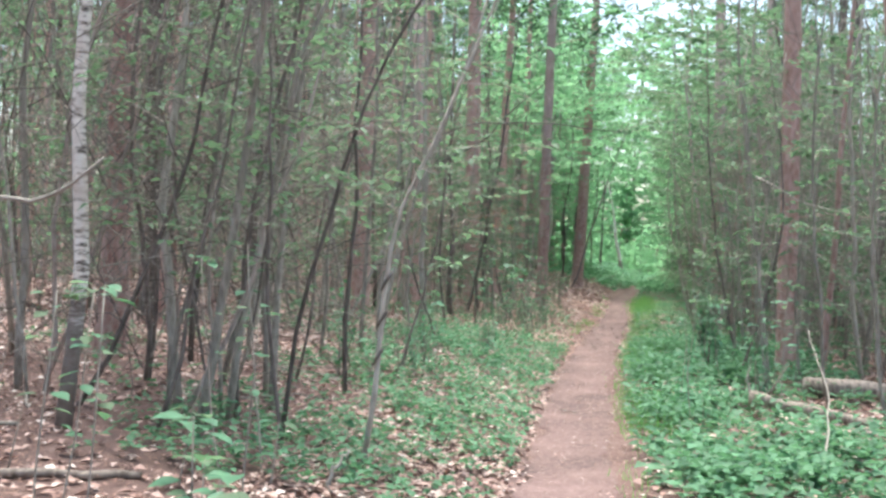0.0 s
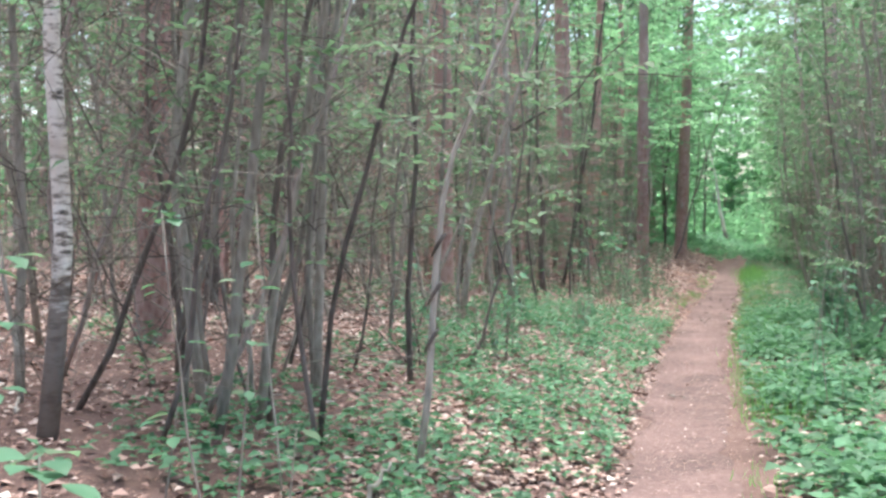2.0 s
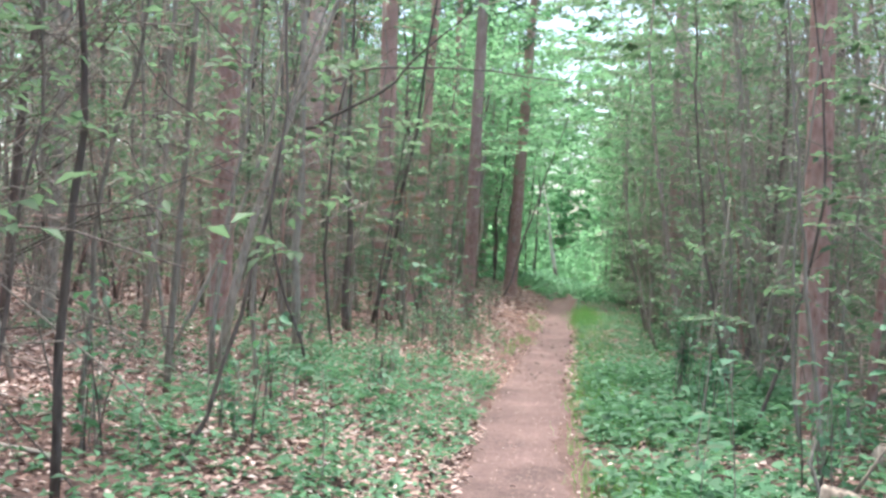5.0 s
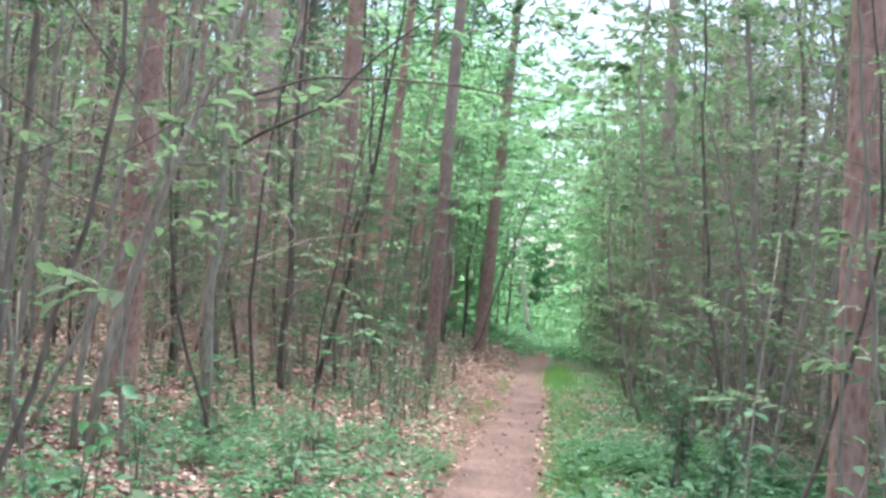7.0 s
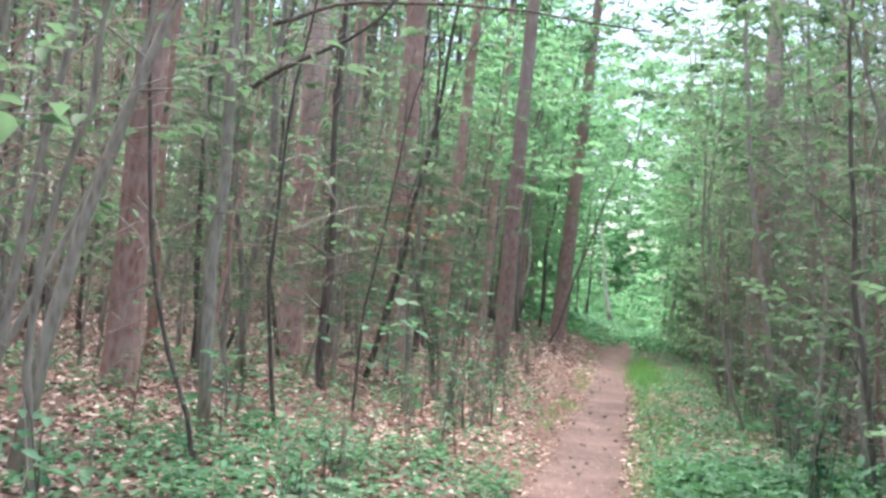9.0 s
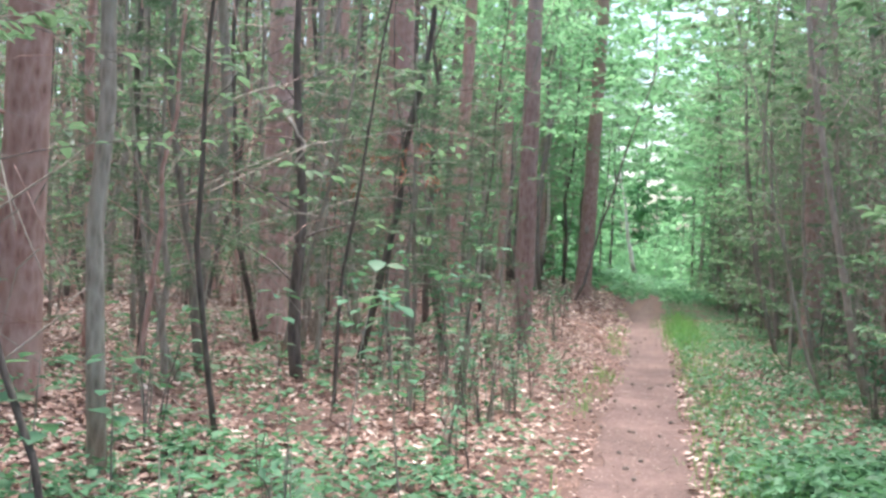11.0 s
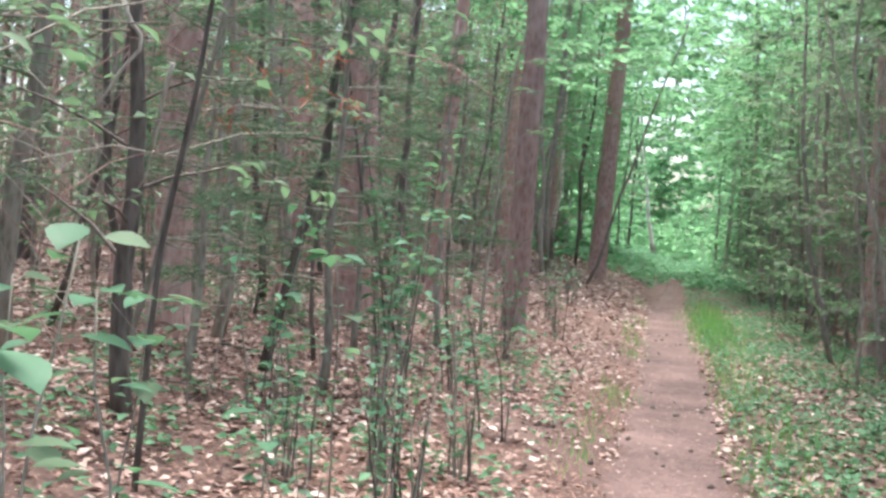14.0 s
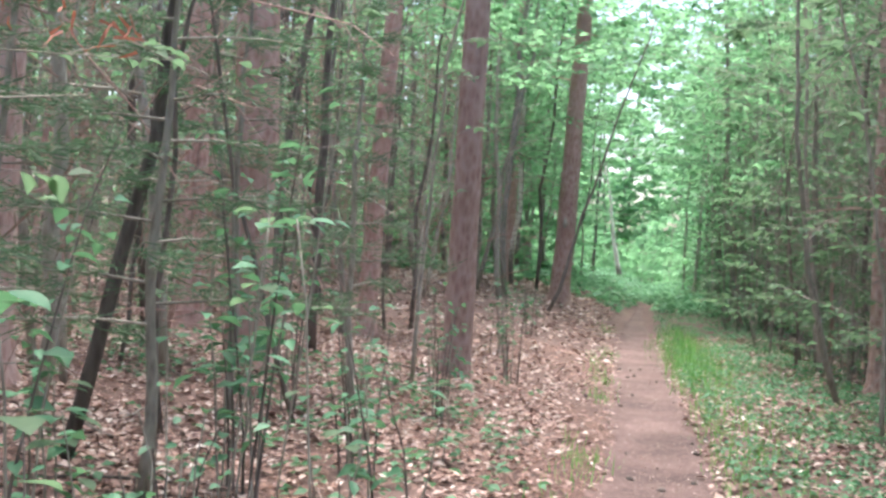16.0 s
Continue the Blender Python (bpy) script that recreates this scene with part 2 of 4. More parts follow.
class Leaves:
    """Leaf blades gathered for one mesh: each a pointed oval folded along its midrib."""
    SHAPES = {
        "far": (((0, 0, 0), (0.45, 0.5, 0.12), (1, 0, -0.08), (0.45, -0.5, 0.12)), ((0, 1, 2), (0, 2, 3))),
        "near": (((0, 0, 0), (0.22, 0.36, 0.09), (0.55, 0.46, 0.1), (1, 0, -0.14), (0.55, -0.46, 0.1), (0.22, -0.36, 0.09), (0.5, 0, 0)), ((0, 1, 6), (1, 2, 6), (2, 3, 6), (3, 4, 6), (4, 5, 6), (5, 0, 6))),
        "fine": (((0, 0, 0), (0.12, 0.2, 0.03), (0.3, 0.43, 0.05), (0.52, 0.5, 0.05), (0.74, 0.36, 0.01), (0.9, 0.14, -0.06), (1, 0, -0.12), (0.9, -0.14, -0.06), (0.74, -0.36, 0.01), (0.52, -0.5, 0.05), (0.3, -0.43, 0.05), (0.12, -0.2, 0.03), (0.3, 0, 0), (0.6, 0, -0.01), (0.84, 0, -0.05)), ((0, 1, 12), (1, 2, 12), (2, 3, 12), (3, 13, 12), (3, 4, 13), (4, 14, 13), (4, 5, 14), (5, 6, 14), (6, 7, 14), (7, 8, 14), (8, 13, 14), (8, 9, 13), (9, 12, 13), (9, 10, 12), (10, 11, 12), (11, 0, 12))),
        "blade": (((0, 0.5, 0), (0, -0.5, 0), (0.5, -0.4, 0.06), (0.5, 0.4, 0.06), (1, 0, -0.06)), ((0, 1, 2), (0, 2, 3), (3, 2, 4))),
    }

    def __init__(self, shape="far"):
        self.shape, self.parts = shape, []

    def add(self, pos, ahead, up, length, width):
        pos = np.atleast_2d(np.asarray(pos, float))
        n = len(pos)
        ahead = unit(np.broadcast_to(np.asarray(ahead, float), (n, 3)))
        side = unit(np.cross(np.broadcast_to(np.asarray(up, float), (n, 3)), ahead))
        top = np.cross(ahead, side)
        length = np.broadcast_to(length, (n,))[:, None, None]
        width = np.broadcast_to(width, (n,))[:, None, None]
        s = np.array(self.SHAPES[self.shape][0])
        v = pos[:, None] + ahead[:, None] * s[None, :, :1] * length + side[:, None] * s[None, :, 1:2] * width + top[:, None] * s[None, :, 2:] * length
        self.parts.append(v)

    def mesh(self, name, mat):
        v = np.concatenate(self.parts) if self.parts else np.zeros((0, 4, 3))
        f = np.array(self.SHAPES[self.shape][1])
        n, k = len(v), v.shape[1]
        faces = (np.arange(n)[:, None, None] * k + f[None]).reshape(-1, 3)
        me = bpy.data.meshes.new(name)
        me.vertices.add(n * k)
        me.vertices.foreach_set("co", v.reshape(-1))
        me.loops.add(faces.size)
        me.loops.foreach_set("vertex_index", faces.reshape(-1).astype(np.int32))
        me.polygons.add(len(faces))
        me.polygons.foreach_set("loop_start", (np.arange(len(faces)) * 3).astype(np.int32))
        me.update(calc_edges=True)
        me.materials.append(mat)
        return me


def part(name, me, parent, label=""):
    ob = new(name, me)
    ob.parent = parent
    return tagged(ob, label)


def thing(name, label, category, group="", at=None):
    ob = new(name)
    ob.empty_display_size = 0.2
    if at is not None:
        ob.matrix_basis = at
    return tagged(ob, label, category, group)


def stand(x, y, turn=0.0, size=1.0, sink=0.03):
    """A pose on the ground."""
    return Matrix.LocRotScale((x, y, float(height(x, y)) - sink), Euler((0, 0, turn)), (size, size, size))


# ---- ground and trail ----
def sheet(name, xs, ys, z_of, mat):
    X, Y = np.meshgrid(xs, ys)
    V = np.stack([X, Y, z_of(X, Y)], -1).reshape(-1, 3)
    w = len(xs)
    i = (np.arange(len(ys) - 1)[:, None] * w + np.arange(w - 1)[None]).reshape(-1)
    me = bpy.data.meshes.new(name)
    me.from_pydata(V.tolist(), [], np.stack([i, i + 1, i + w + 1, i + w], 1).tolist())
    me.polygons.foreach_set("use_smooth", np.ones(len(me.polygons), bool))
    me.materials.append(mat)
    return new(name, me)


gx = np.unique(np.concatenate([np.linspace(-1500, -40, 12), np.linspace(-40, -8, 40), np.linspace(-8, 8, 100), np.linspace(8, 40, 40), np.linspace(40, 1500, 12)]))
gy = np.unique(np.concatenate([np.linspace(-1500, -10, 10), np.linspace(-10, 60, 210), np.linspace(60, 130, 70), np.linspace(130, 2500, 14)]))
tagged(sheet("ground", gx, gy, height, SOIL), "reddish-brown forest soil with needles and leaf crumbs", "ground", kind="structure")


def build_trail():
    ys = np.arange(-12, 66, 0.12)
    us = np.linspace(-1, 1, 13)
    wob_l = 0.09 * np.sin(ys * 1.7) + 0.07 * np.sin(ys * 4.1 + 1) + 0.07 * R.standard_normal(len(ys))
    wob_r = 0.08 * np.sin(ys * 1.3 + 2) + 0.06 * np.sin(ys * 3.7) + 0.06 * R.standard_normal(len(ys))
    fade = np.clip((64 - ys) / 22, 0.3, 1)
    half = (0.42 + 0.05 * np.clip((ys - 12) / 20, 0, 1)) * fade
    V = []
    for y, a, b, h in zip(ys, wob_l, wob_r, half):
        c = trail_x(y)
        for u in us:
            x = c + u * h + (a if u < 0 else b) * u * abs(u) ** 3 * (-1 if u < 0 else 1)
            V.append((x, y, float(height(x, y)) + 0.012 - 0.03 * abs(u) ** 6))
    w = len(us)
    F = [(r * w + k, r * w + k + 1, (r + 1) * w + k + 1, (r + 1) * w + k) for r in range(len(ys) - 1) for k in range(w - 1)]
    g = Geo()
    g.v, g.f = V, F
    return tagged(new("path", g.mesh("path", TRAIL)), "narrow trodden trail of bare reddish-brown earth", "path", kind="structure")


build_trail()


# ---- leaf litter, herbs, grass ----
def scatter(n, x0, x1, y0, y1, keep=None):
    x, y = R.uniform(x0, x1, n), R.uniform(y0, y1, n)
    if keep is not None:
        k = R.random(n) < keep(x, y)
        x, y = x[k], y[k]
    return x, y


def dead_leaves(name, n, box, keep, label, size=(0.05, 0.11)):
    x, y = scatter(n, *box, keep)
    k = len(x)
    L = Leaves("far")
    a = R.uniform(0, 2 * np.pi, k)
    ahead = np.stack([np.cos(a), np.sin(a), R.normal(0, 0.13, k)], 1)
    up = np.stack([R.normal(0, 0.22, k), R.normal(0, 0.22, k), np.ones(k)], 1)
    ln = R.uniform(*size, k)
    L.add(np.stack([x, y, height(x, y) + R.uniform(0.008, 0.03, k)], 1), ahead, up, ln, ln * R.uniform(0.45, 0.8, k))
    return tagged(new(name, L.mesh(name, DEAD_LEAF)), label, "leaf litter", kind="stuff")


def patchy(x, y, s, cut):
    v = np.sin(x * s + 1.3) * np.sin(y * s * 0.8 + 0.4) + 0.5 * np.sin(x * s * 2.3 + y * s * 1.7) + R.normal(0, 0.25, len(x))
    return (v > cut).astype(float)


def off_trail(x, y, gap=0.36):
    return np.abs(x - trail_x(y)) > gap


dead_leaves("leaf_litter", 150000, (-7, 0.8, 5, 36), lambda x, y: off_trail(x, y, 0.3 + 0.12 * R.random(len(x))) * np.where(y > 17, 0.4 + 0.6 * patchy(x, y, 2.4, -0.05), 1.0) * np.where((y > 19) & (x > trail_x(y) - 0.95), 0.22 + 0.7 * np.clip((trail_x(y) - 0.5 - x) / 0.45, 0, 1) ** 2, 1.0) * np.where((x < -1.3) & (y < 14), 0.3, 1.0) * np.clip((x < trail_x(y)) * (0.45 + 0.55 * (np.sin(x * 1.7 + 2) * np.sin(y * 0.9) > -0.2)), 0, 1), "pale tan and brown fallen leaves on the bank", (0.035, 0.09))
dead_leaves("leaf_litter", 26000, (-16, 0.9, 36, 70), lambda x, y: off_trail(x, y) * 0.8 * (x < trail_x(y)), "pale fallen leaves under the trees", (0.08, 0.16))
dead_leaves("leaf_litter", 14000, (-16, -7, 8, 36), None, "brown fallen leaves deep in the wood", (0.08, 0.16))
dead_leaves("leaf_litter", 60000, (1.0, 7, 7, 45), lambda x, y: off_trail(x, y, 0.36) * np.where(x < trail_x(y) + 0.75, 0.4, 0.6) * np.clip((7.2 - x) / 3, 0.12, 1) * np.clip((y - 6) / 3, 0.12, 1), "scattered fallen leaves beside the trail")
dead_leaves("leaf_litter", 1300, (0.6, 2.2, 5, 40), lambda x, y: np.exp(-(((x - trail_x(y) - 0.52) / 0.12) ** 2)), "tan leaf bits fringing the bare trail", (0.025, 0.06))
dead_leaves("leaf_litter", 5200, (-0.4, 1.9, 5, 44), lambda x, y: ~off_trail(x, y, 0.5) * (0.07 + 0.93 * np.clip((np.abs(x - trail_x(y)) - 0.24) * 4, 0, 1)), "small dead leaf bits along bare trail", (0.015, 0.05))


def needle_litter():
    x, y = scatter(30000, -1.2, 0.8, 19, 38, lambda x, y: (x < trail_x(y) - 0.38) * np.clip(patchy(x, y, 1.1, -0.5) + 0.1, 0, 1))
    deep_x, deep_y = scatter(46000, -4.5, -0.4, 19, 38, lambda x, y: np.clip(patchy(x, y, 0.8, -0.5) + 0.15, 0, 1))
    far_x, far_y = scatter(14000, -6.0, -0.9, 5, 17, lambda x, y: np.clip(patchy(x, y, 0.9, -0.4), 0, 1) * np.clip((-0.9 - x) * 1.2, 0, 1))
    x, y = np.concatenate([x, deep_x, far_x]), np.concatenate([y, deep_y, far_y])
    k = len(x)
    L = Leaves("blade")
    a = R.uniform(0, 6.28, k)
    L.add(np.stack([x, y, height(x, y) + R.uniform(0.006, 0.034, k)], 1), np.stack([np.cos(a), np.sin(a), R.normal(0, 0.1, k)], 1), (0, 0, 1), R.uniform(0.03, 0.08, k), R.uniform(0.004, 0.012, k))
    tagged(new("needle_litter", L.mesh("needle_litter", RED_NEEDLE)), "salmon-red fallen pine needles on the bank soil", "needle litter", kind="stuff")


def herbs(name, n, box, keep, label, tall=(0.05, 0.22), size=(0.045, 0.09), mat=None, shape="far"):
    x, y = scatter(n, *box, keep)
    k = len(x)
    L = Leaves(shape)
    h = R.uniform(*tall, k)
    for i in range(6):
        a = R.uniform(0, 2 * np.pi, k)
        out = np.stack([np.cos(a), np.sin(a), R.normal(0.1, 0.25, k)], 1)
        z = height(x, y) + h * R.uniform(0.4, 1.0, k)
        base = np.stack([x, y, z], 1) + out * R.uniform(0.0, 0.06, k)[:, None]
        ln = R.uniform(*size, k)
        L.add(base, out, np.stack([R.normal(0, 0.3, k), R.normal(0, 0.3, k), np.ones(k)], 1), ln, ln * R.uniform(0.5, 0.75, k))
    return tagged(new(name, L.mesh(name, mat or HERB_LEAF)), label, "undergrowth", kind="stuff")


needle_litter()
dead_leaves("leaf_litter", 12000, (-16, 14, -12, 8), lambda x, y: off_trail(x, y, 0.4) * 1.0, "fallen leaves under the trees", (0.08, 0.15))
dead_leaves("leaf_litter", 9000, (6, 20, 6, 50), None, "fallen leaves deep in the thicket", (0.09, 0.16))
dead_leaves("trail_debris", 6500, (0.0, 1.9, 4, 46), lambda x, y: ~off_trail(x, y, 0.46), "tiny leaf and bark crumbs on the trail", (0.008, 0.028))
herbs("ground_herbs", 2700, (-2.6, 0.1, 8, 21), lambda x, y: (x < trail_x(y) - 0.42) * np.clip(0.25 + (x + 2.6) / 2.2, 0, 1) * np.where(patchy(x, y, 1.5, -0.2) > 0, 1, 0.3), "low leafy green seedlings among dead leaves")
herbs("ground_herbs", 3000, (-5.5, 0.1, 17, 32), lambda x, y: (x < trail_x(y) - 0.5) * np.where(y < 25, 0.5, 0.3) * np.clip(patchy(x, y, 1.2, -0.1) + 0.2, 0, 1), "thin low green seedlings on brown litter")
herbs("ground_herbs", 500, (-7, -2.0, 7, 18), lambda x, y: patchy(x, y, 1.2, 0.3), "scattered low green seedlings on brown litter")
herbs("ground_herbs", 8400, (0.9, 4.2, 3, 23), lambda x, y: (x > trail_x(y) + 0.58) * np.clip((4.2 - x) / 1.0, 0, 1) * np.clip((y - 3) / 4, 0, 1) * np.clip(0.2 + patchy(x, y, 2.1, -0.15), 0, 1) * np.clip((x - trail_x(y) - 0.5) * 2.5, 0.15, 1) * np.where((x > 2.0) & (y > 11.6) & (y < 16.5), 0.25, 1.0), "dense bright green leafy herbs beside the trail", (0.05, 0.3), (0.06, 0.13))
herbs("ground_herbs", 1800, (1.2, 3.6, 20, 42), lambda x, y: (x > trail_x(y) + 0.55) * np.clip(0.1 + patchy(x, y, 2.3, 0.0), 0, 1), "low green herbs along the trail edge", (0.02, 0.16), (0.04, 0.09))
herbs("ground_herbs", 4600, (1.0, 6.0, 22, 60), lambda x, y: (x > trail_x(y) + 0.5) * np.clip(0.3 + patchy(x, y, 1.3, -0.3), 0, 1), "low green herbs and clover-like leaves", (0.02, 0.12), (0.04, 0.08))


def grass(name, n, box, keep, label, tall):
    x, y = scatter(n, *box, keep)
    k = len(x)
    L = Leaves("blade")
    a = R.uniform(0, 2 * np.pi, k)
    lean = R.uniform(0.15, 0.8, k)
    ahead = np.stack([np.cos(a) * lean, np.sin(a) * lean, np.ones(k)], 1)
    ln = R.uniform(*tall, k)
    L.add(np.stack([x, y, height(x, y)], 1), ahead, np.stack([np.cos(a), np.sin(a), 0.2 * np.ones(k)], 1), ln, R.uniform(0.004, 0.009, k))
    return tagged(new(name, L.mesh(name, GRASS)), label, "grass", kind="stuff")


grass("grass_strip", 26000, (0.85, 2.6, 11, 48), lambda x, y: np.exp(-(((x - trail_x(y) - 0.8) / 0.24) ** 2)) * np.where((y > 12) & (y < 22), 1.0, 0.22) * patchy(x, y, 0.8, -0.6) * (x > trail_x(y) + 0.45), "fresh green grass strip edging the trail", (0.1, 0.32))
grass("grass_strip", 9000, (0.7, 1.8, 8, 42), lambda x, y: np.exp(-(((x - trail_x(y) - 0.5) / 0.1) ** 2)) * patchy(x, y, 1.1, -0.5), "short grass fringe overhanging the trail", (0.04, 0.14))
grass("grass_strip", 7000, (1.1, 4.0, 20, 44), lambda x, y: (x > trail_x(y) + 0.5) * patchy(x, y, 1.4, -0.1), "sparse green grass among the herbs", (0.05, 0.16))
grass("grass_tuft", 9000, (1.2, 3.4, 33, 46), lambda x, y: np.exp(-(((x - trail_x(y) - 0.75) / 0.3) ** 2) - ((y - 39) / 4.5) ** 2), "bright green grass tuft at trail edge", (0.15, 0.4))
grass("grass_tuft", 5200, (-0.5, 1.0, 26, 42), lambda x, y: np.exp(-(((x - trail_x(y) + 0.5) / 0.13) ** 2)) * (np.sin(y * 2.1 + 0.6) * np.sin(y * 0.83) > 0.35), "thin green grass tufts at the trail edge", (0.06, 0.2))
grass("grass_strip", 6000, (-0.6, 1.0, 20, 48), lambda x, y: np.exp(-(((x - trail_x(y) + 0.62) / 0.12) ** 2)) * patchy(x, y, 0.9, 0.1), "thin grass along the trail's leafy edge", (0.05, 0.16))


# ---- trees ----
U = R.uniform


def stem_path(H, lean, bend, steps=13):
    s = np.linspace(0, 1, steps)
    wob = R.normal(0, 0.016 * H, (steps, 2))
    wob[0] = 0
    x = lean[0] * s * H + bend[0] * (s**2 - s) * H + np.cumsum(wob[:, 0]) * 0.4
    y = lean[1] * s * H + bend[1] * (s**2 - s) * H + np.cumsum(wob[:, 1]) * 0.4
    return np.stack([x, y, s * H], 1)


def along(path, s):
    s = np.clip(s, 0, 1) * (len(path) - 1)
    i = min(int(s), len(path) - 2)
    return path[i] + (path[i + 1] - path[i]) * (s - i)


def leafy(H, r0, lean=(0, 0), bend=(0, 0), branches=14, first=0.3, spread=0.28, leaf=0.08, per=7, twigs=2, shape="far", path=None, droop=0.25, sides=8, reach=9.0, tilt=0.3):
    """A young broad-leaved tree: its stem, its branches one by one, and its leaves."""
    path = stem_path(H, lean, bend) if path is None else np.asarray(path, float)
    stem = Geo().tube(path, np.linspace(r0, r0 * 0.3, len(path)), sides, 0.12)
    arms, L = [], Leaves(shape)
    az = U(0, 6.28)
    for i in range(branches):
        s = first + (0.98 - first) * (i + R.random() * 0.8) / branches
        az += 2.4 + R.normal(0, 0.4)
        p = along(path, s)
        ln = min(reach, H * spread * (1.15 - 0.75 * s) * U(0.6, 1.25))
        d = np.array([np.cos(az), np.sin(az), U(0.1, 0.75)])
        q = np.linspace(0, 1, 5)[:, None]
        br = p + d * q * ln + np.array([0, 0, -droop * ln]) * q**2 + R.normal(0, 0.03 * ln, (5, 3)) * q
        rb = min(r0 * (1 - 0.75 * s) * 0.28, 0.02)
        arm = Geo().tube(br, np.linspace(rb, 0.0025, 5), 4, cap=False)
        runs = [br]
        for _ in range(twigs):
            o = along(br, U(0.3, 0.85))
            a2 = az + R.choice([-1, 1]) * U(0.5, 1.1)
            d2 = np.array([np.cos(a2), np.sin(a2), U(-0.1, 0.35)]) * ln * U(0.25, 0.5)
            tw = o + d2 * np.linspace(0, 1, 3)[:, None]
            arm.tube(tw, np.linspace(rb * 0.4 + 0.001, 0.0018, 3), 3, cap=False)
            runs.append(tw)
        arms.append(arm)
        for run in runs:
            if per < 1:
                continue
            k = max(1, int(round(per * U(0.6, 1.4))))
            o = np.array([along(run, 0.25 + 0.75 * (j + R.random()) / k) for j in range(k)])
            a3 = az + R.normal(0, 1.0, k)
            l = leaf * U(0.7, 1.3, k)
            L.add(o, np.stack([np.cos(a3), np.sin(a3), R.normal(-0.15, 0.3, k)], 1), np.stack([R.normal(0, tilt, k), R.normal(0, tilt, k), np.ones(k)], 1), l, l * U(0.48, 0.65, k))
    return stem, arms, L


def joined(geos):
    g = Geo()
    for a in geos:
        o = len(g.v)
        g.v.extend(a.v)
        g.f.extend(tuple(i + o for i in f) for f in a.f)
    return g


def variants(count, barks, leaf_mat, **kw):
    out = []
    for i in range(count):
        stem, arms, L = leafy(**{k: (v(i) if callable(v) else v) for k, v in kw.items()})
        b = barks[i % len(barks)]
        out.append((stem.mesh("trunk", b), joined(arms).mesh("branchwork", b), L.mesh("crown", leaf_mat)))
    return out


def plant_tree(kind, meshes, at, label, category, group=""):
    root = thing(kind, label, category, group, at)
    part("trunk", meshes[0], root)
    tagged(part("branchwork", meshes[1], root), kind="stuff")
    tagged(part("crown", meshes[2], root), kind="stuff")
    return root


def own_tree(kind, x, y, label, category, bark, leaf_mat=None, group="", **kw):
    """A tree of its own shape, with each branch a part."""
    stem, arms, L = leafy(**kw)
    root = thing(kind, label, category, group, stand(x, y))
    part("trunk", stem.mesh("trunk", bark), root)
    for a in arms:
        part("branch", a.mesh("branch", bark), root)
    if L.parts:
        tagged(part("crown", L.mesh("crown", leaf_mat or LEAF), root), kind="stuff")
    return root


def copies_joined(name, pool, poses, label, category, with_branches=True):
    """Many small repeats joined, a mesh for each material."""
    groups = {}
    for k, m in poses:
        for me in pool[k] if with_branches else (pool[k][0], pool[k][2]):
            v = np.empty(len(me.vertices) * 3)
            me.vertices.foreach_get("co", v)
            v = v.reshape(-1, 3) @ np.array(m.to_3x3()).T + np.array(m.translation)
            groups.setdefault(me.materials[0].name, []).append((me, v))
    for mat, items in groups.items():
        co, loops, totals, off = [], [], [], 0
        for me, v in items:
            li = np.empty(len(me.loops), np.int32)
            me.loops.foreach_get("vertex_index", li)
            lt = np.empty(len(me.polygons), np.int32)
            me.polygons.foreach_get("loop_total", lt)
            co.append(v)
            loops.append(li + off)
            totals.append(lt)
            off += len(v)
        co, loops, totals = np.concatenate(co), np.concatenate(loops), np.concatenate(totals)
        out = bpy.data.meshes.new(name)
        out.vertices.add(len(co))
        out.vertices.foreach_set("co", co.reshape(-1))
        out.loops.add(len(loops))
        out.loops.foreach_set("vertex_index", loops)
        out.polygons.add(len(totals))
        out.polygons.foreach_set("loop_start", np.concatenate([[0], np.cumsum(totals)[:-1]]).astype(np.int32))
        out.update(calc_edges=True)
        out.materials.append(bpy.data.materials[mat])
        tagged(new(name, out), label, category, kind="stuff")


THIN = variants(12, (GREY_BARK, DARK_BARK, GREY_BARK, PINE_BARK), LEAF, H=lambda i: 4.0 + 0.45 * i, r0=lambda i: 0.016 + 0.0028 * i, lean=lambda i: (U(-0.14, 0.14), U(-0.1, 0.1)), bend=lambda i: (U(-0.2, 0.2), U(-0.2, 0.2)), branches=lambda i: 12 + i, first=0.15, spread=0.2, leaf=0.09, per=4, twigs=1, reach=1.0)
LEAFED = variants(10, (GREY_BARK, DARK_BARK), LEAF, H=lambda i: 3.2 + 0.45 * i, r0=lambda i: 0.014 + 0.0026 * i, lean=lambda i: (U(-0.16, 0.16), U(-0.1, 0.1)), bend=lambda i: (U(-0.25, 0.25), U(-0.2, 0.2)), branches=lambda i: 18 + i, first=0.1, spread=0.25, leaf=0.1, per=7, twigs=2, reach=1.1)
BUSHY = variants(8, (GREY_BARK, DARK_BARK), LEAF, H=lambda i: 3.2 + 0.5 * i, r0=lambda i: 0.016 + 0.003 * i, lean=lambda i: (U(-0.14, 0.14), 0), bend=lambda i: (U(-0.2, 0.2), 0), branches=lambda i: 18 + i, first=0.06, spread=0.27, leaf=0.14, per=5, twigs=2, reach=1.3, sides=5, tilt=0.6)
ARCH = variants(6, (GREY_BARK, DARK_BARK), LIT_LEAF, H=lambda i: 7.0 + 0.9 * i, r0=lambda i: 0.05 + 0.006 * i, lean=lambda i: (U(-0.1, 0.1), U(-0.1, 0.1)), bend=lambda i: (U(-0.2, 0.2), U(-0.2, 0.2)), branches=34, first=0.26, spread=0.36, leaf=0.17, per=12, twigs=3, tilt=0.8)
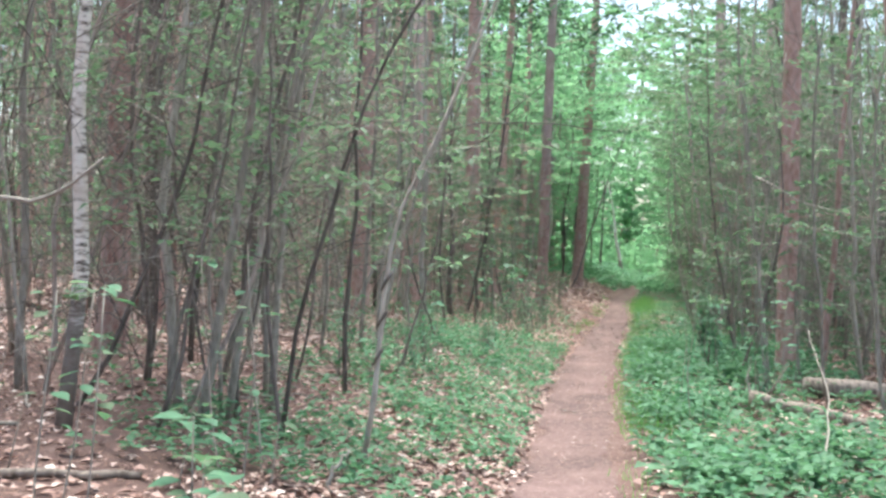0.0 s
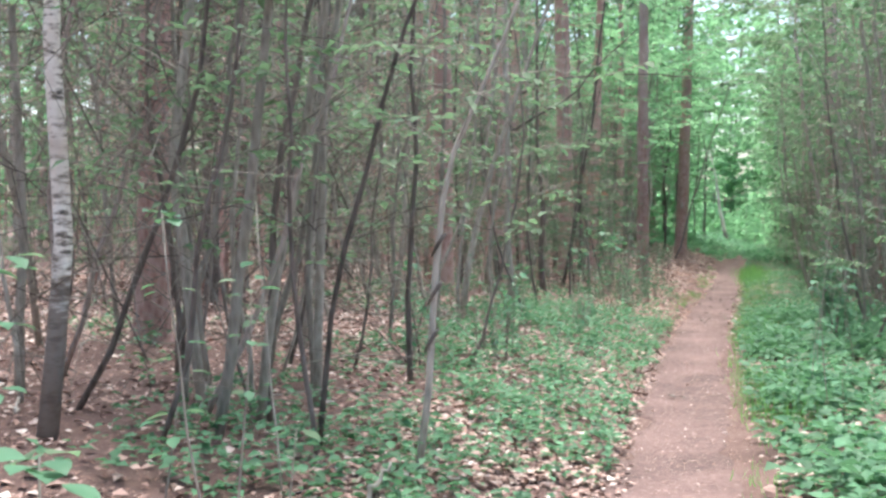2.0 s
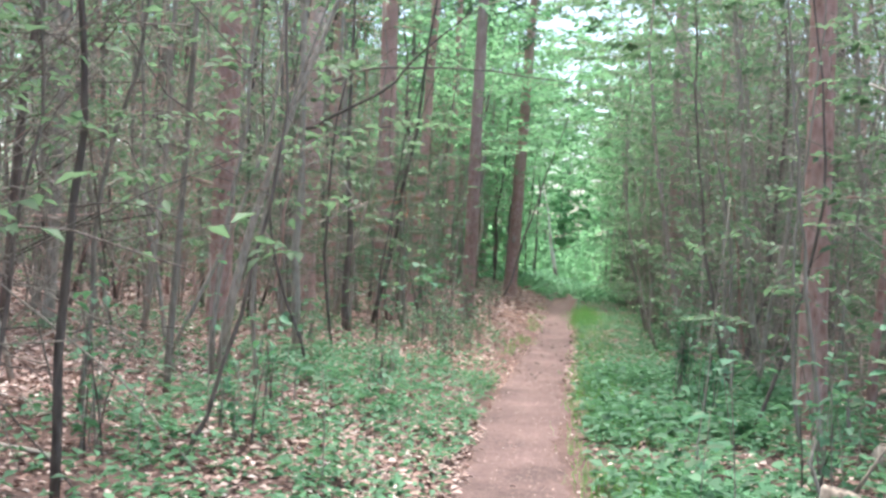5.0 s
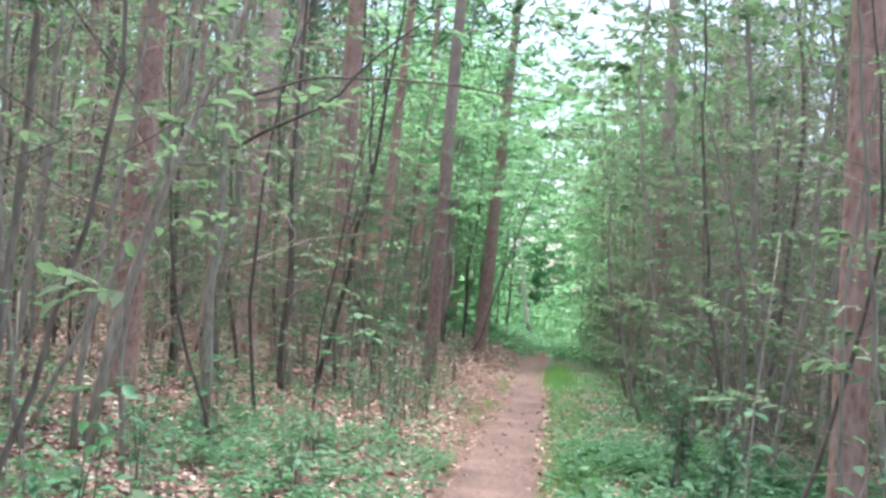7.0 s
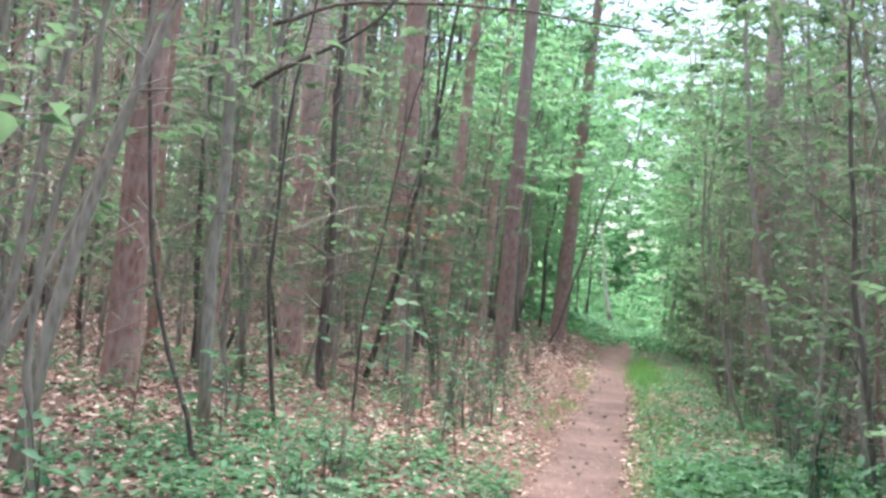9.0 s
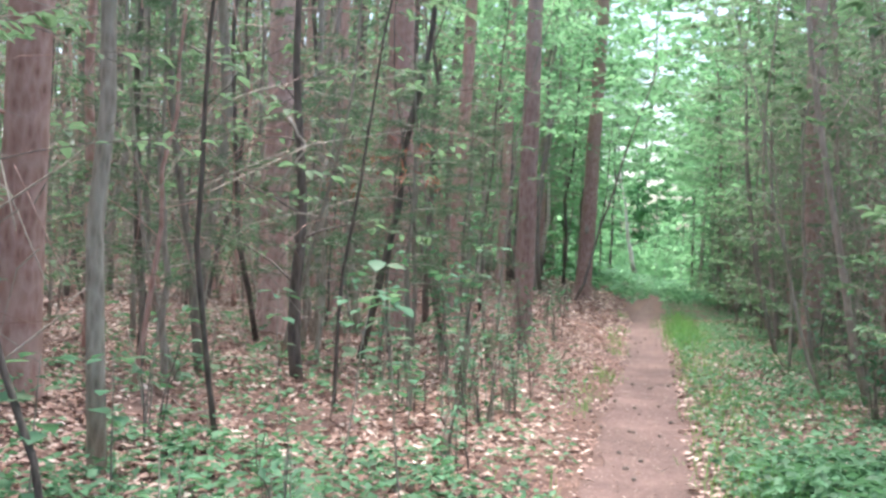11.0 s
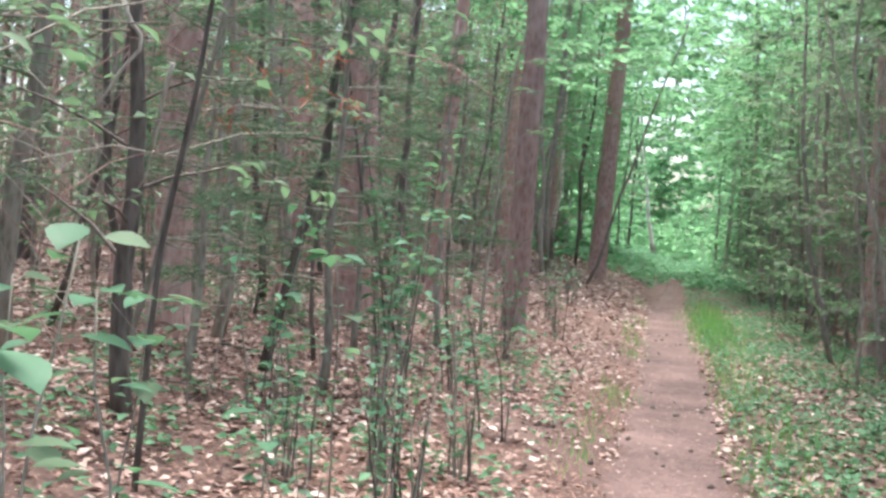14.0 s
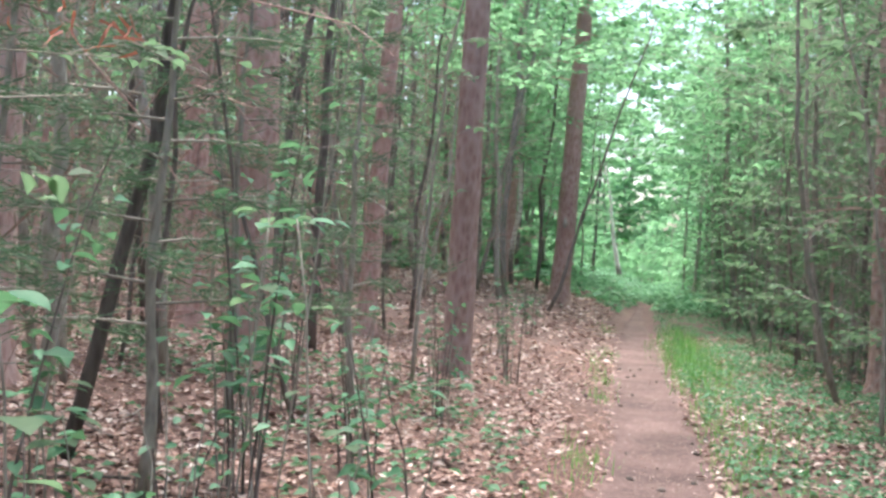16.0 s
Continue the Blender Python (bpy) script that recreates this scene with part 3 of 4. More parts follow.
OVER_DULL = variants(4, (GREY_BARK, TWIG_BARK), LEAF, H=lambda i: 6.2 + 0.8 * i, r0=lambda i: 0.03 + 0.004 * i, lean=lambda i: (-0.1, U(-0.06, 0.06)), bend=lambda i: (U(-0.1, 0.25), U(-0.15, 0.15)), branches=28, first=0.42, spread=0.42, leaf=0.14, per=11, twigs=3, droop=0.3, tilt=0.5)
OVER = variants(5, (GREY_BARK, DARK_BARK), LIT_LEAF, H=lambda i: 6.6 + 0.8 * i, r0=lambda i: 0.032 + 0.004 * i, lean=lambda i: (-0.09, U(-0.06, 0.06)), bend=lambda i: (U(-0.05, 0.2), U(-0.15, 0.15)), branches=30, first=0.46, spread=0.44, leaf=0.15, per=12, twigs=3, droop=0.3, tilt=0.7)
HIGH = variants(3, (GREY_BARK, DARK_BARK), LIT_LEAF, H=lambda i: 11 + 1.2 * i, r0=lambda i: 0.07 + 0.008 * i, lean=lambda i: (U(-0.04, 0.04), 0), bend=lambda i: (U(-0.05, 0.05), 0), branches=26, first=0.5, spread=0.26, leaf=0.2, per=12, twigs=3, droop=0.3, tilt=0.8)
FAR = variants(4, (GREY_BARK, DARK_BARK), LIT_LEAF, H=lambda i: 9 + 1.5 * i, r0=lambda i: 0.07 + 0.01 * i, lean=lambda i: (U(-0.05, 0.05), 0), bend=lambda i: (U(-0.1, 0.1), 0), branches=32, first=0.03, spread=0.3, leaf=0.4, per=12, twigs=3, droop=0.4, tilt=1.1)


def pine_trunk(H, r0, mat, lean=(0.0, 0.0), sides=16, stubs=10):
    zs = np.concatenate([[-0.08, 0.0, 0.08, 0.2, 0.45], np.linspace(0.9, H, 26)])
    flare = 1 + 0.4 * np.exp(-np.maximum(zs, 0) / 0.16)
    path = np.stack([lean[0] * zs + np.cumsum(R.normal(0, 0.006, len(zs))), lean[1] * zs + np.cumsum(R.normal(0, 0.006, len(zs))), zs], 1)
    g = Geo().tube(path, r0 * flare * (1 - 0.5 * np.clip(zs / H, 0, 1)), sides, 0.09)
    arms = []
    for i in range(stubs):
        z = U(1.6, H * 0.8)
        a = U(0, 6.28)
        o = np.array([np.interp(z, zs, path[:, 0]), np.interp(z, zs, path[:, 1]), z])
        ln = U(0.25, 1.6)
        q = np.linspace(0, 1, 4)[:, None]
        br = o + np.array([np.cos(a), np.sin(a), U(-0.2, 0.3)]) * q * ln + np.array([0, 0, -0.12 * ln]) * q**2
        arms.append(Geo().tube(br, np.linspace(r0 * 0.08 + 0.004, 0.003, 4), 5, cap=False))
    return g, arms


def pine_crown(z0, z1, reach, tufts=80):
    L = Leaves("far")
    for _ in range(tufts):
        z = U(z0, z1)
        a = U(0, 6.28)
        rr = reach * (1.05 - (z - z0) / (z1 - z0) * 0.8) * np.sqrt(R.random())
        k = 8
        d = R.normal(0, 1, (k, 3)) + np.array([np.cos(a), np.sin(a), 0.3])
        L.add(np.array([np.cos(a) * rr, np.sin(a) * rr, z]) + R.normal(0, 0.14, (k, 3)), d, R.normal(0, 1, (k, 3)), U(0.2, 0.4, k), 0.05)
    return L.mesh("crown", NEEDLE)


PINE_CROWNS = [pine_crown(7.5, 15, 2.6), pine_crown(8.5, 16, 2.4), pine_crown(6.5, 14.5, 2.8)]


def pine(x, y, dia, lean=0.0, mat=None, label="tall pine with reddish flaking bark and dead stubs", stubs=12):
    root = thing("pine_tree", label, "tree", "tall pines of the wood", stand(x, y))
    t, arms = pine_trunk(U(13, 16), dia / 2, mat or PINE_BARK, (lean, 0.0), 20, stubs)
    trunk = part("trunk", t.mesh("trunk", mat or PINE_BARK), root)
    for a in arms:
        part("dead_branch", a.mesh("dead_branch", mat or PINE_BARK), root)
    tagged(part("crown", PINE_CROWNS[int(R.integers(3))], root), kind="stuff")
    return root, trunk


# x, y, thickness, lean
PINES = ((-4.4, 13.2, 0.32, 0.02), (-3.5, 21.5, 0.31, 0.0), (-3.66, 28.0, 0.36, 0.0), (-2.55, 30.4, 0.4, -0.02), (-4.24, 33.7, 0.3, -0.01), (-0.93, 32.0, 0.29, 0.01), (-2.46, 35.2, 0.25, 0.03), (-1.95, 53.0, 0.28, 0.0), (3.25, 18.4, 0.28, -0.02), (3.8, 34.8, 0.38, -0.02), (5.1, 35.5, 0.3, 0.0), (-2.3, 43, 0.24, 0.01))
for px, py, pd, pl in PINES:
    # these four get the trunk with light painted into its upper part
    if (px, py) in ((-0.93, 32.0), (-3.66, 28.0), (3.8, 34.8), (5.1, 35.5)):
        pine(px, py, pd, pl, LIT_TOP_PINE, "tall pinkish pine, light painted on its upper bark")
    else:
        pine(px, py, pd, pl)
scarred, scarred_trunk = pine(-0.35, 47.4, 0.46, 0.035, label="leaning pine with a pale scar on its reddish trunk")
scar = Geo().tube([(0.03, -0.22, 1.75), (0.045, -0.232, 1.86), (0.05, -0.22, 2.0)], [0.02, 0.06, 0.02], 8, 0.2)
part("bark_scar", scar.mesh("bark_scar", PALE_BARK), scarred_trunk, "pale bare scar in the bark")

PINE_BACK = []
for i in range(8):
    bt, arms = pine_trunk(14.5, 0.06 + 0.011 * i, None, (U(-0.03, 0.03), 0), 10, 12)
    bm = (PINE_BARK, GREY_BARK, PINE_BARK, DARK_BARK)[i % 4]
    PINE_BACK.append((bt.mesh("trunk", bm), joined(arms).mesh("branchwork", bm), PINE_CROWNS[i % 3]))

taken = [(p[0], p[1]) for p in PINES] + [(-0.35, 47.4)]


def free_spot(x, y, gap):
    return all((x - a) ** 2 + (y - b) ** 2 > gap * gap for a, b in taken)


def spots(n, zone, gap):
    out = []
    while len(out) < n:
        x, y = zone()
        if free_spot(x, y, gap) and abs(x - 0.5) < 9 + 0.5 * abs(y):
            taken.append((x, y))
            out.append((x, y))
    return out


for bx, by in spots(135, lambda: (U(-34, -4.8), U(16, 80)), 0.9) + spots(60, lambda: (U(5.5, 34), U(18, 80)), 1.0):
    plant_tree("pine_tree", PINE_BACK[int(R.integers(8))], stand(bx, by, U(0, 6.28)), "slender straight tree trunk deep in the wood", "tree", "trees deep in the wood")


def grow(n, pool, zone, label, group, kind="young_tree", size=(0.8, 1.25), gap=0.3):
    for x, y in spots(n, zone, gap):
        plant_tree(kind, pool[int(R.integers(len(pool)))], stand(x, y, U(0, 6.28), U(*size)), label, "tree", group)


def grow_joined(name, n, pool, zone, label, size=(0.8, 1.25), gap=0.2, with_branches=False):
    copies_joined(name, pool, [(int(R.integers(len(pool))), stand(x, y, U(0, 6.28), U(*size))) for x, y in spots(n, zone, gap)], label, "undergrowth", with_branches)


def side(y0, y1, near, far):
    """A place beside the trail: metres from its middle, to the right; to the left where negative."""
    y = U(y0, y1)
    return trail_x(y) + U(near, far), y


grow(85, THIN, lambda: side(12, 40, -11, -3.6), "thin bare-stemmed young tree with sparse leaves", "thin young trees of the bank")
grow(36, LEAFED, lambda: side(15, 45, -10, -3.4), "leafy young tree under the pines", "leafy young trees of the wood")
grow(72, LEAFED, lambda: side(16.5, 46, 2.3, 6.5), "leafy young tree in the dense thicket", "thicket along the trail")
PALE_THIN = variants(8, (PALE_BARK, TWIG_BARK), LEAF, H=lambda i: 4.5 + 0.5 * i, r0=lambda i: 0.014 + 0.003 * i, lean=lambda i: (U(-0.16, 0.16), U(-0.1, 0.1)), bend=lambda i: (U(-0.3, 0.3), U(-0.2, 0.2)), branches=lambda i: 16 + i, first=0.15, spread=0.2, leaf=0.085, per=4, twigs=2, reach=1.0)
grow(45, PALE_THIN, lambda: side(19, 46, 2.4, 7), "thin grey stem in the dense thicket", "thicket stems")
grow(14, ARCH, lambda: side(32, 68, 2.8, 6.5), "broad-leaved tree arching over the trail", "arching trees", "broadleaf_tree", (0.75, 1.1), 1.2)
grow(22, ARCH, lambda: side(46, 76, -9, -3.0), "broad-leaved tree with bright green crown", "arching trees", "broadleaf_tree", (0.75, 1.1), 1.2)
for oy in (21.6, 24.5, 27.5, 30.0, 32.5, 35, 37.5, 40.5, 43.5, 47, 51, 55, 60):
    ox = float(trail_x(oy)) + U(2.3, 3.5)
    # near trees keep the dull leaf, farther ones wear the painted-bright one
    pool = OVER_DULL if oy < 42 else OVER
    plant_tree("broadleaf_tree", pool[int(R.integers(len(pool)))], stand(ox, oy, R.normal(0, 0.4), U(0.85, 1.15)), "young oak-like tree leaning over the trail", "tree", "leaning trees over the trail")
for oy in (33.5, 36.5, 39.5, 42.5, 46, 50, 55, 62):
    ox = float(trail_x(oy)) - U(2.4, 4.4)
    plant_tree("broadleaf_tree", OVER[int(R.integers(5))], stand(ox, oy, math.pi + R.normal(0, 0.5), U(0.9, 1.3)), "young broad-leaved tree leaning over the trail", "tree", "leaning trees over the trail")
for oy in (51, 56, 61, 66):
    for way, turn in ((1, 0.0), (-1, math.pi)):
        ox = float(trail_x(oy)) + way * U(2.0, 2.8)
        plant_tree("broadleaf_tree", OVER[int(R.integers(5))], stand(ox, oy + U(-1, 1), turn + R.normal(0, 0.4), U(1.25, 1.55)), "tall broad-leaved tree meeting others over the trail", "tree", "tall leaning trees over the trail")
# bushes whose sunlit look is partly in their brighter leaf colour
BRIGHT = variants(5, (GREY_BARK,), LIT_LEAF, H=lambda i: 2.2 + 0.7 * i, r0=0.02, lean=lambda i: (U(-0.1, 0.1), 0), bend=(0, 0), branches=20, first=0.03, spread=0.4, leaf=0.26, per=7, twigs=2, droop=0.3, sides=5, tilt=1.0)
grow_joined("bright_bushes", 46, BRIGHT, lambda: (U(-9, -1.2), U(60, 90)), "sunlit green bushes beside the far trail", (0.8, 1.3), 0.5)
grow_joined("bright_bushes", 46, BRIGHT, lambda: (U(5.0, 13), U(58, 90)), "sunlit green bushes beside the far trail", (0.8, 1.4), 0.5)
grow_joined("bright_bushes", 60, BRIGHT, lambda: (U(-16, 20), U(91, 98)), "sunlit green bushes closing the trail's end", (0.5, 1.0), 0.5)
grow_joined("wood_understorey", 170, THIN, lambda: (U(-26, -4), U(16, 80)), "many thin stems deep in the wood", with_branches=False)
grow_joined("wood_understorey", 80, BUSHY, lambda: (U(-28, -5), U(20, 80)), "leafy understorey deep in the wood")
grow_joined("thicket_understorey", 110, BUSHY, lambda: side(18, 80, 2.2, 22), "leafy thicket deep beside the trail")
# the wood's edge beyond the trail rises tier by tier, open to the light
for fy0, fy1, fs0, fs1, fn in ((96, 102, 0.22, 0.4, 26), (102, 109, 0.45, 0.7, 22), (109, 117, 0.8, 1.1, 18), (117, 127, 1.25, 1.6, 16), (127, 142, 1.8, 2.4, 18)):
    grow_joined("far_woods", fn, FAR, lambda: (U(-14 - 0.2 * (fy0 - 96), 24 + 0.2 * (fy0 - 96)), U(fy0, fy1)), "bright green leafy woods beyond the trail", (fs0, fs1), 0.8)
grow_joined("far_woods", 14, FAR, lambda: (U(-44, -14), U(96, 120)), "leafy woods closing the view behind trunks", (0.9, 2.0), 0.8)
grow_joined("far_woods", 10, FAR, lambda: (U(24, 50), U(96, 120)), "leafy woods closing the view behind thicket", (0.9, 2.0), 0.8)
herbs("ground_herbs", 2200, (-30, 36, 104, 170), None, "tall green growth in the far clearing", (0.3, 2.5), (0.5, 1.0), LIT_LEAF)
grow_joined("thicket_understorey", 150, THIN, lambda: side(16, 60, 2.4, 12), "many thin grey stems deep in the thicket")
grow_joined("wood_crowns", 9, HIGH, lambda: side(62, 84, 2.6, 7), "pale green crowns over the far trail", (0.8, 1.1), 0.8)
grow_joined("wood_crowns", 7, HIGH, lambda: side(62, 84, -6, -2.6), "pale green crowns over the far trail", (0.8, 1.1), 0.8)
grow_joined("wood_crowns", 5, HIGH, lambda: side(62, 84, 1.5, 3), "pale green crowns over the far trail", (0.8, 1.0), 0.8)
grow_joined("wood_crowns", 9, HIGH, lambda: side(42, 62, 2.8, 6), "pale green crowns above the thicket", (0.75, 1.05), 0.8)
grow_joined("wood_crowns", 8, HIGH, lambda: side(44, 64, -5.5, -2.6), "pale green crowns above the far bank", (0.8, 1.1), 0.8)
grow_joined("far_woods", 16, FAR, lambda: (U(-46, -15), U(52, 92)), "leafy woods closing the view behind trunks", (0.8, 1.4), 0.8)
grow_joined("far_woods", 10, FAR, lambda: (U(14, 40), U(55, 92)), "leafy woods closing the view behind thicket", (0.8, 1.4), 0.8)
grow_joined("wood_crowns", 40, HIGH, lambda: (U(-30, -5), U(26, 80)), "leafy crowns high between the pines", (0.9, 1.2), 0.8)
grow_joined("thicket_understorey", 50, BUSHY, lambda: side(34, 76, 2.0, 4.4), "dense leafy hedge along the far trail", (0.6, 1.0), 0.15)
# pines added behind and beside the start, mostly unseen, to shade its ground
for bx, by in spots(18, lambda: (U(-9, -3), U(-9, 6)), 1.2) + spots(11, lambda: (U(-13, -5.5), U(6, 14)), 1.2) + spots(14, lambda: (U(3.5, 9), U(-9, 9)), 1.2):
    plant_tree("pine_tree", PINE_BACK[int(R.integers(8))], stand(bx, by, U(0, 6.28)), "slender straight tree trunk deep in the wood", "tree", "trees deep in the wood")

def tangle(name, n, zone, mat, label, thick=1.0):
    """Thin bare dead twigs, interlaced."""
    g = Geo()
    for _ in range(n):
        x, y = zone()
        z = float(height(x, y)) + U(0.2, 5.0)
        a, up = U(0, 6.28), R.normal(0.35, 0.7)
        ln = U(0.5, 1.6)
        d = np.array([np.cos(a), 0.4 * np.sin(a), up]) * ln
        mid = np.array([x, y, z]) + d * 0.5 + R.normal(0, 0.06, 3)
        r = U(0.002, 0.0065) * (1 + y / 60) * thick
        g.tube([(x, y, z), mid, np.array([x, y, z]) + d + (0, 0, -0.1 * ln)], [r, r * 0.8, r * 0.35], 3, cap=False)
    tagged(new(name, g.mesh(name, mat)), label, "twigs", kind="stuff")


tangle("dead_twigs", 3600, lambda: side(15, 50, -13, -3.0), GREY_BARK, "tangle of bare grey-brown twigs between the trunks")
tangle("dead_twigs", 3000, lambda: side(15, 50, -14, -2.6), PINE_BARK, "tangle of reddish dead twigs under the pines")
tangle("dead_twigs", 1300, lambda: side(8.5, 15, -6, -2.3), GREY_BARK, "thin bare twigs between the poles")
tangle("dead_twigs", 500, lambda: side(9, 15, -6, -2.3), DARK_BARK, "thin dark twigs between the poles")
tangle("dead_twigs", 4600, lambda: side(15, 55, 2.4, 8), TWIG_BARK, "tangle of bare grey-brown twigs in the thicket")
tangle("dead_twigs", 1500, lambda: side(19, 38, 2.2, 4.5), TWIG_BARK, "fine brown twigs at the thicket's edge", 0.6)

# ---- the bank on the left: single trees and poles ----
own_tree("birch_tree", -2.75, 8.7, "slender birch with peeling white bark, dark foot", "tree", BIRCH, H=6.5, r0=0.058, lean=(0.01, 0), branches=10, first=0.45, spread=0.2, leaf=0.06, per=5, sides=14)
own_tree("young_tree", -0.8, 9.1, "pale leaning pole with knotty twisted stem", "tree", PALE_BARK, H=4.2, r0=0.022, path=[(-0.05, 0, -0.05), (0.02, 0, 0.5), (0.06, 0, 1.15), (0.1, 0, 1.5), (0.16, 0, 1.75), (0.4, 0.05, 2.3), (0.75, 0.1, 3.2), (1.0, 0.1, 4.1)], branches=8, first=0.5, spread=0.3, leaf=0.085, per=4, shape="near", sides=10)
vine = thing("vine", "dark dead vine coiled round a pale pole", "vine", "", stand(-0.8, 9.1))
for kz, kx in ((0.75, 0.03), (1.0, 0.05), (1.25, 0.07)):
    part("coil", Geo().tube([(kx - 0.03, -0.01, kz - 0.05), (kx, -0.03, kz), (kx + 0.03, -0.015, kz + 0.05), (kx + 0.04, 0.01, kz + 0.07)], [0.005, 0.011, 0.011, 0.005], 6).mesh("coil", DARK_BARK), vine)
own_tree("young_tree", -2.25, 17.4, "grey pole leaning towards the trail", "tree", GREY_BARK, H=5.2, r0=0.046, path=[(-0.12, 0, -0.1), (0.0, 0, 0.75), (0.13, 0, 1.35), (0.3, 0, 1.95), (0.5, 0, 2.55), (0.7, 0, 3.1), (1.1, 0.1, 4.3), (1.3, 0.2, 5.2)], branches=10, first=0.45, spread=0.26, leaf=0.09, per=4, sides=10)
own_tree("young_tree", -2.22, 23.8, "dark crooked trunk with a fork of dead twigs", "tree", DARK_BARK, H=7.5, r0=0.062, path=[(0.03, 0, -0.1), (-0.02, 0, 0.3), (-0.03, 0, 0.8), (0.0, 0, 1.2), (0.0, 0, 1.6), (-0.05, 0, 2.1), (-0.1, 0, 2.7), (-0.1, 0, 4.5), (-0.1, 0, 7.5)], branches=11, first=0.22, spread=0.17, leaf=0.08, per=3, sides=12)
own_tree("young_tree", -2.1, 19.7, "smooth grey-green trunk of a young tree", "tree", GREY_BARK, H=7.5, r0=0.05, lean=(-0.04, 0), branches=10, first=0.4, spread=0.17, leaf=0.08, per=4, sides=12)
own_tree("young_tree", -3.35, 24.6, "grey forked young tree with withered leaf cluster", "tree", GREY_BARK, H=7, r0=0.065, lean=(-0.02, 0), branches=12, first=0.25, spread=0.18, leaf=0.08, per=3, sides=12)
# foot x, y, height, thickness, lean, bend, bark
POLES = ((-2.45, 10.0, 6.2, 0.078, -0.04, 0.0, GREY_BARK), (-2.05, 9.3, 5.6, 0.07, 0.11, 0.02, GREY_BARK), (-2.03, 9.9, 5.4, 0.065, 0.2, 0.1, GREY_BARK), (-1.98, 9.95, 5.0, 0.05, 0.16, 0.05, DARK_BARK), (-1.9, 10.6, 5.8, 0.07, 0.09, 0.04, GREY_BARK), (-1.42, 9.2, 3.0, 0.034, -0.05, 0.05, DARK_BARK), (-2.25, 9.0, 3.2, 0.036, 0.2, -0.05, DARK_BARK), (-1.62, 12.0, 4.2, 0.05, 0.05, 0.05, DARK_BARK), (-3.8, 10.1, 6.0, 0.07, 0.0, 0.05, GREY_BARK), (-2.3, 17.0, 5.5, 0.055, 0.03, 0.05, GREY_BARK), (-3.8, 24.3, 6.5, 0.08, -0.03, 0.0, DARK_BARK), (-3.0, 27.4, 6.5, 0.12, 0.02, 0.05, GREY_BARK), (-2.15, 26.0, 6.5, 0.08, 0.12, -0.06, DARK_BARK), (-2.45, 32.3, 6.5, 0.11, -0.03, 0.0, DARK_BARK), (-3.0, 13.4, 5.5, 0.07, 0.05, 0.05, GREY_BARK), (-2.1, 11.1, 5.0, 0.05, 0.1, 0.15, GREY_BARK), (-2.2, 15.4, 6.0, 0.06, 0.03, 0.03, GREY_BARK), (-2.65, 11.6, 5.6, 0.06, 0.12, -0.08, GREY_BARK), (-3.2, 11.2, 5.6, 0.05, -0.08, 0.06, DARK_BARK), (-0.5, 44.0, 6.0, 0.08, 0.27, 0.0, DARK_BARK), (-1.5, 44.5, 7.0, 0.12, 0.0, 0.0, GREY_BARK), (3.7, 38.0, 5.5, 0.14, -0.03, 0.1, PALE_BARK), (3.15, 34.0, 6.0, 0.08, -0.12, 0.12, GREY_BARK), (3.95, 12.15, 5.0, 0.05, -0.03, 0.05, GREY_BARK), (3.4, 13.0, 4.6, 0.04, 0.05, 0.1, GREY_BARK), (3.1, 14.3, 5.0, 0.045, -0.05, 0.12, GREY_BARK), (4.3, 14.0, 5.5, 0.06, 0.02, 0.0, GREY_BARK), (2.75, 16.5, 4.2, 0.035, 0.05, 0.1, GREY_BARK), (2.6, 15.2, 4.0, 0.04, -0.08, 0.1, GREY_BARK))
for fx, fy, fh, fd, fl, fb, fm in POLES:
    own_tree("young_tree", fx, fy, "dark thin pole of a young tree" if fm is DARK_BARK else "grey thin pole of a young tree", "tree", fm, None, "poles beside the trail", H=fh, r0=fd / 2, lean=(fl, 0.0), bend=(fb, 0.0), branches=8, first=0.3, spread=0.2, leaf=0.085, per=3, twigs=2, sides=9)
SAPLINGS = ((-1.75, 16.4, 4.6, 0.022, 0.22, 0.3), (-2.6, 16.9, 4.8, 0.024, -0.1, 0.35), (-3.0, 17.9, 5.2, 0.026, 0.15, -0.3), (-1.7, 18.4, 4.4, 0.018, -0.12, 0.3), (-2.4, 14.2, 4.6, 0.022, 0.2, 0.25), (-1.45, 13.3, 3.6, 0.016, 0.1, -0.3), (-3.3, 15.2, 5.0, 0.026, -0.15, 0.25), (-1.9, 20.9, 4.8, 0.02, 0.1, 0.3), (-2.9, 22.9, 5.0, 0.022, -0.1, 0.25), (-1.6, 22.6, 4.2, 0.016, 0.18, 0.2), (-2.0, 26.9, 4.8, 0.02, 0.2, 0.3), (-1.5, 28.0, 4.6, 0.018, -0.15, 0.25), (-2.6, 24.6, 5.0, 0.022, 0.15, -0.25), (-1.2, 31.0, 5.0, 0.022, 0.1, 0.2), (2.6, 19.4, 4.6, 0.022, -0.2, -0.3), (2.8, 23.4, 5.0, 0.024, -0.15, -0.3), (2.7, 27.2, 5.0, 0.022, -0.1, 0.35), (2.9, 31.0, 5.2, 0.024, -0.2, -0.25), (2.4, 17.0, 4.2, 0.02, 0.1, -0.35))
for fx, fy, fh, fr, fl, fb in SAPLINGS:
    own_tree("young_tree", fx, fy, "slender bowed sapling with fine dark twigs", "tree", DARK_BARK if fr < 0.021 else GREY_BARK, None, "bowed saplings", H=fh, r0=fr, lean=(fl, U(-0.1, 0.1)), bend=(fb, U(-0.15, 0.15)), branches=12, first=0.3, spread=0.27, leaf=0.1, per=4, twigs=2, shape="near", reach=1.1)
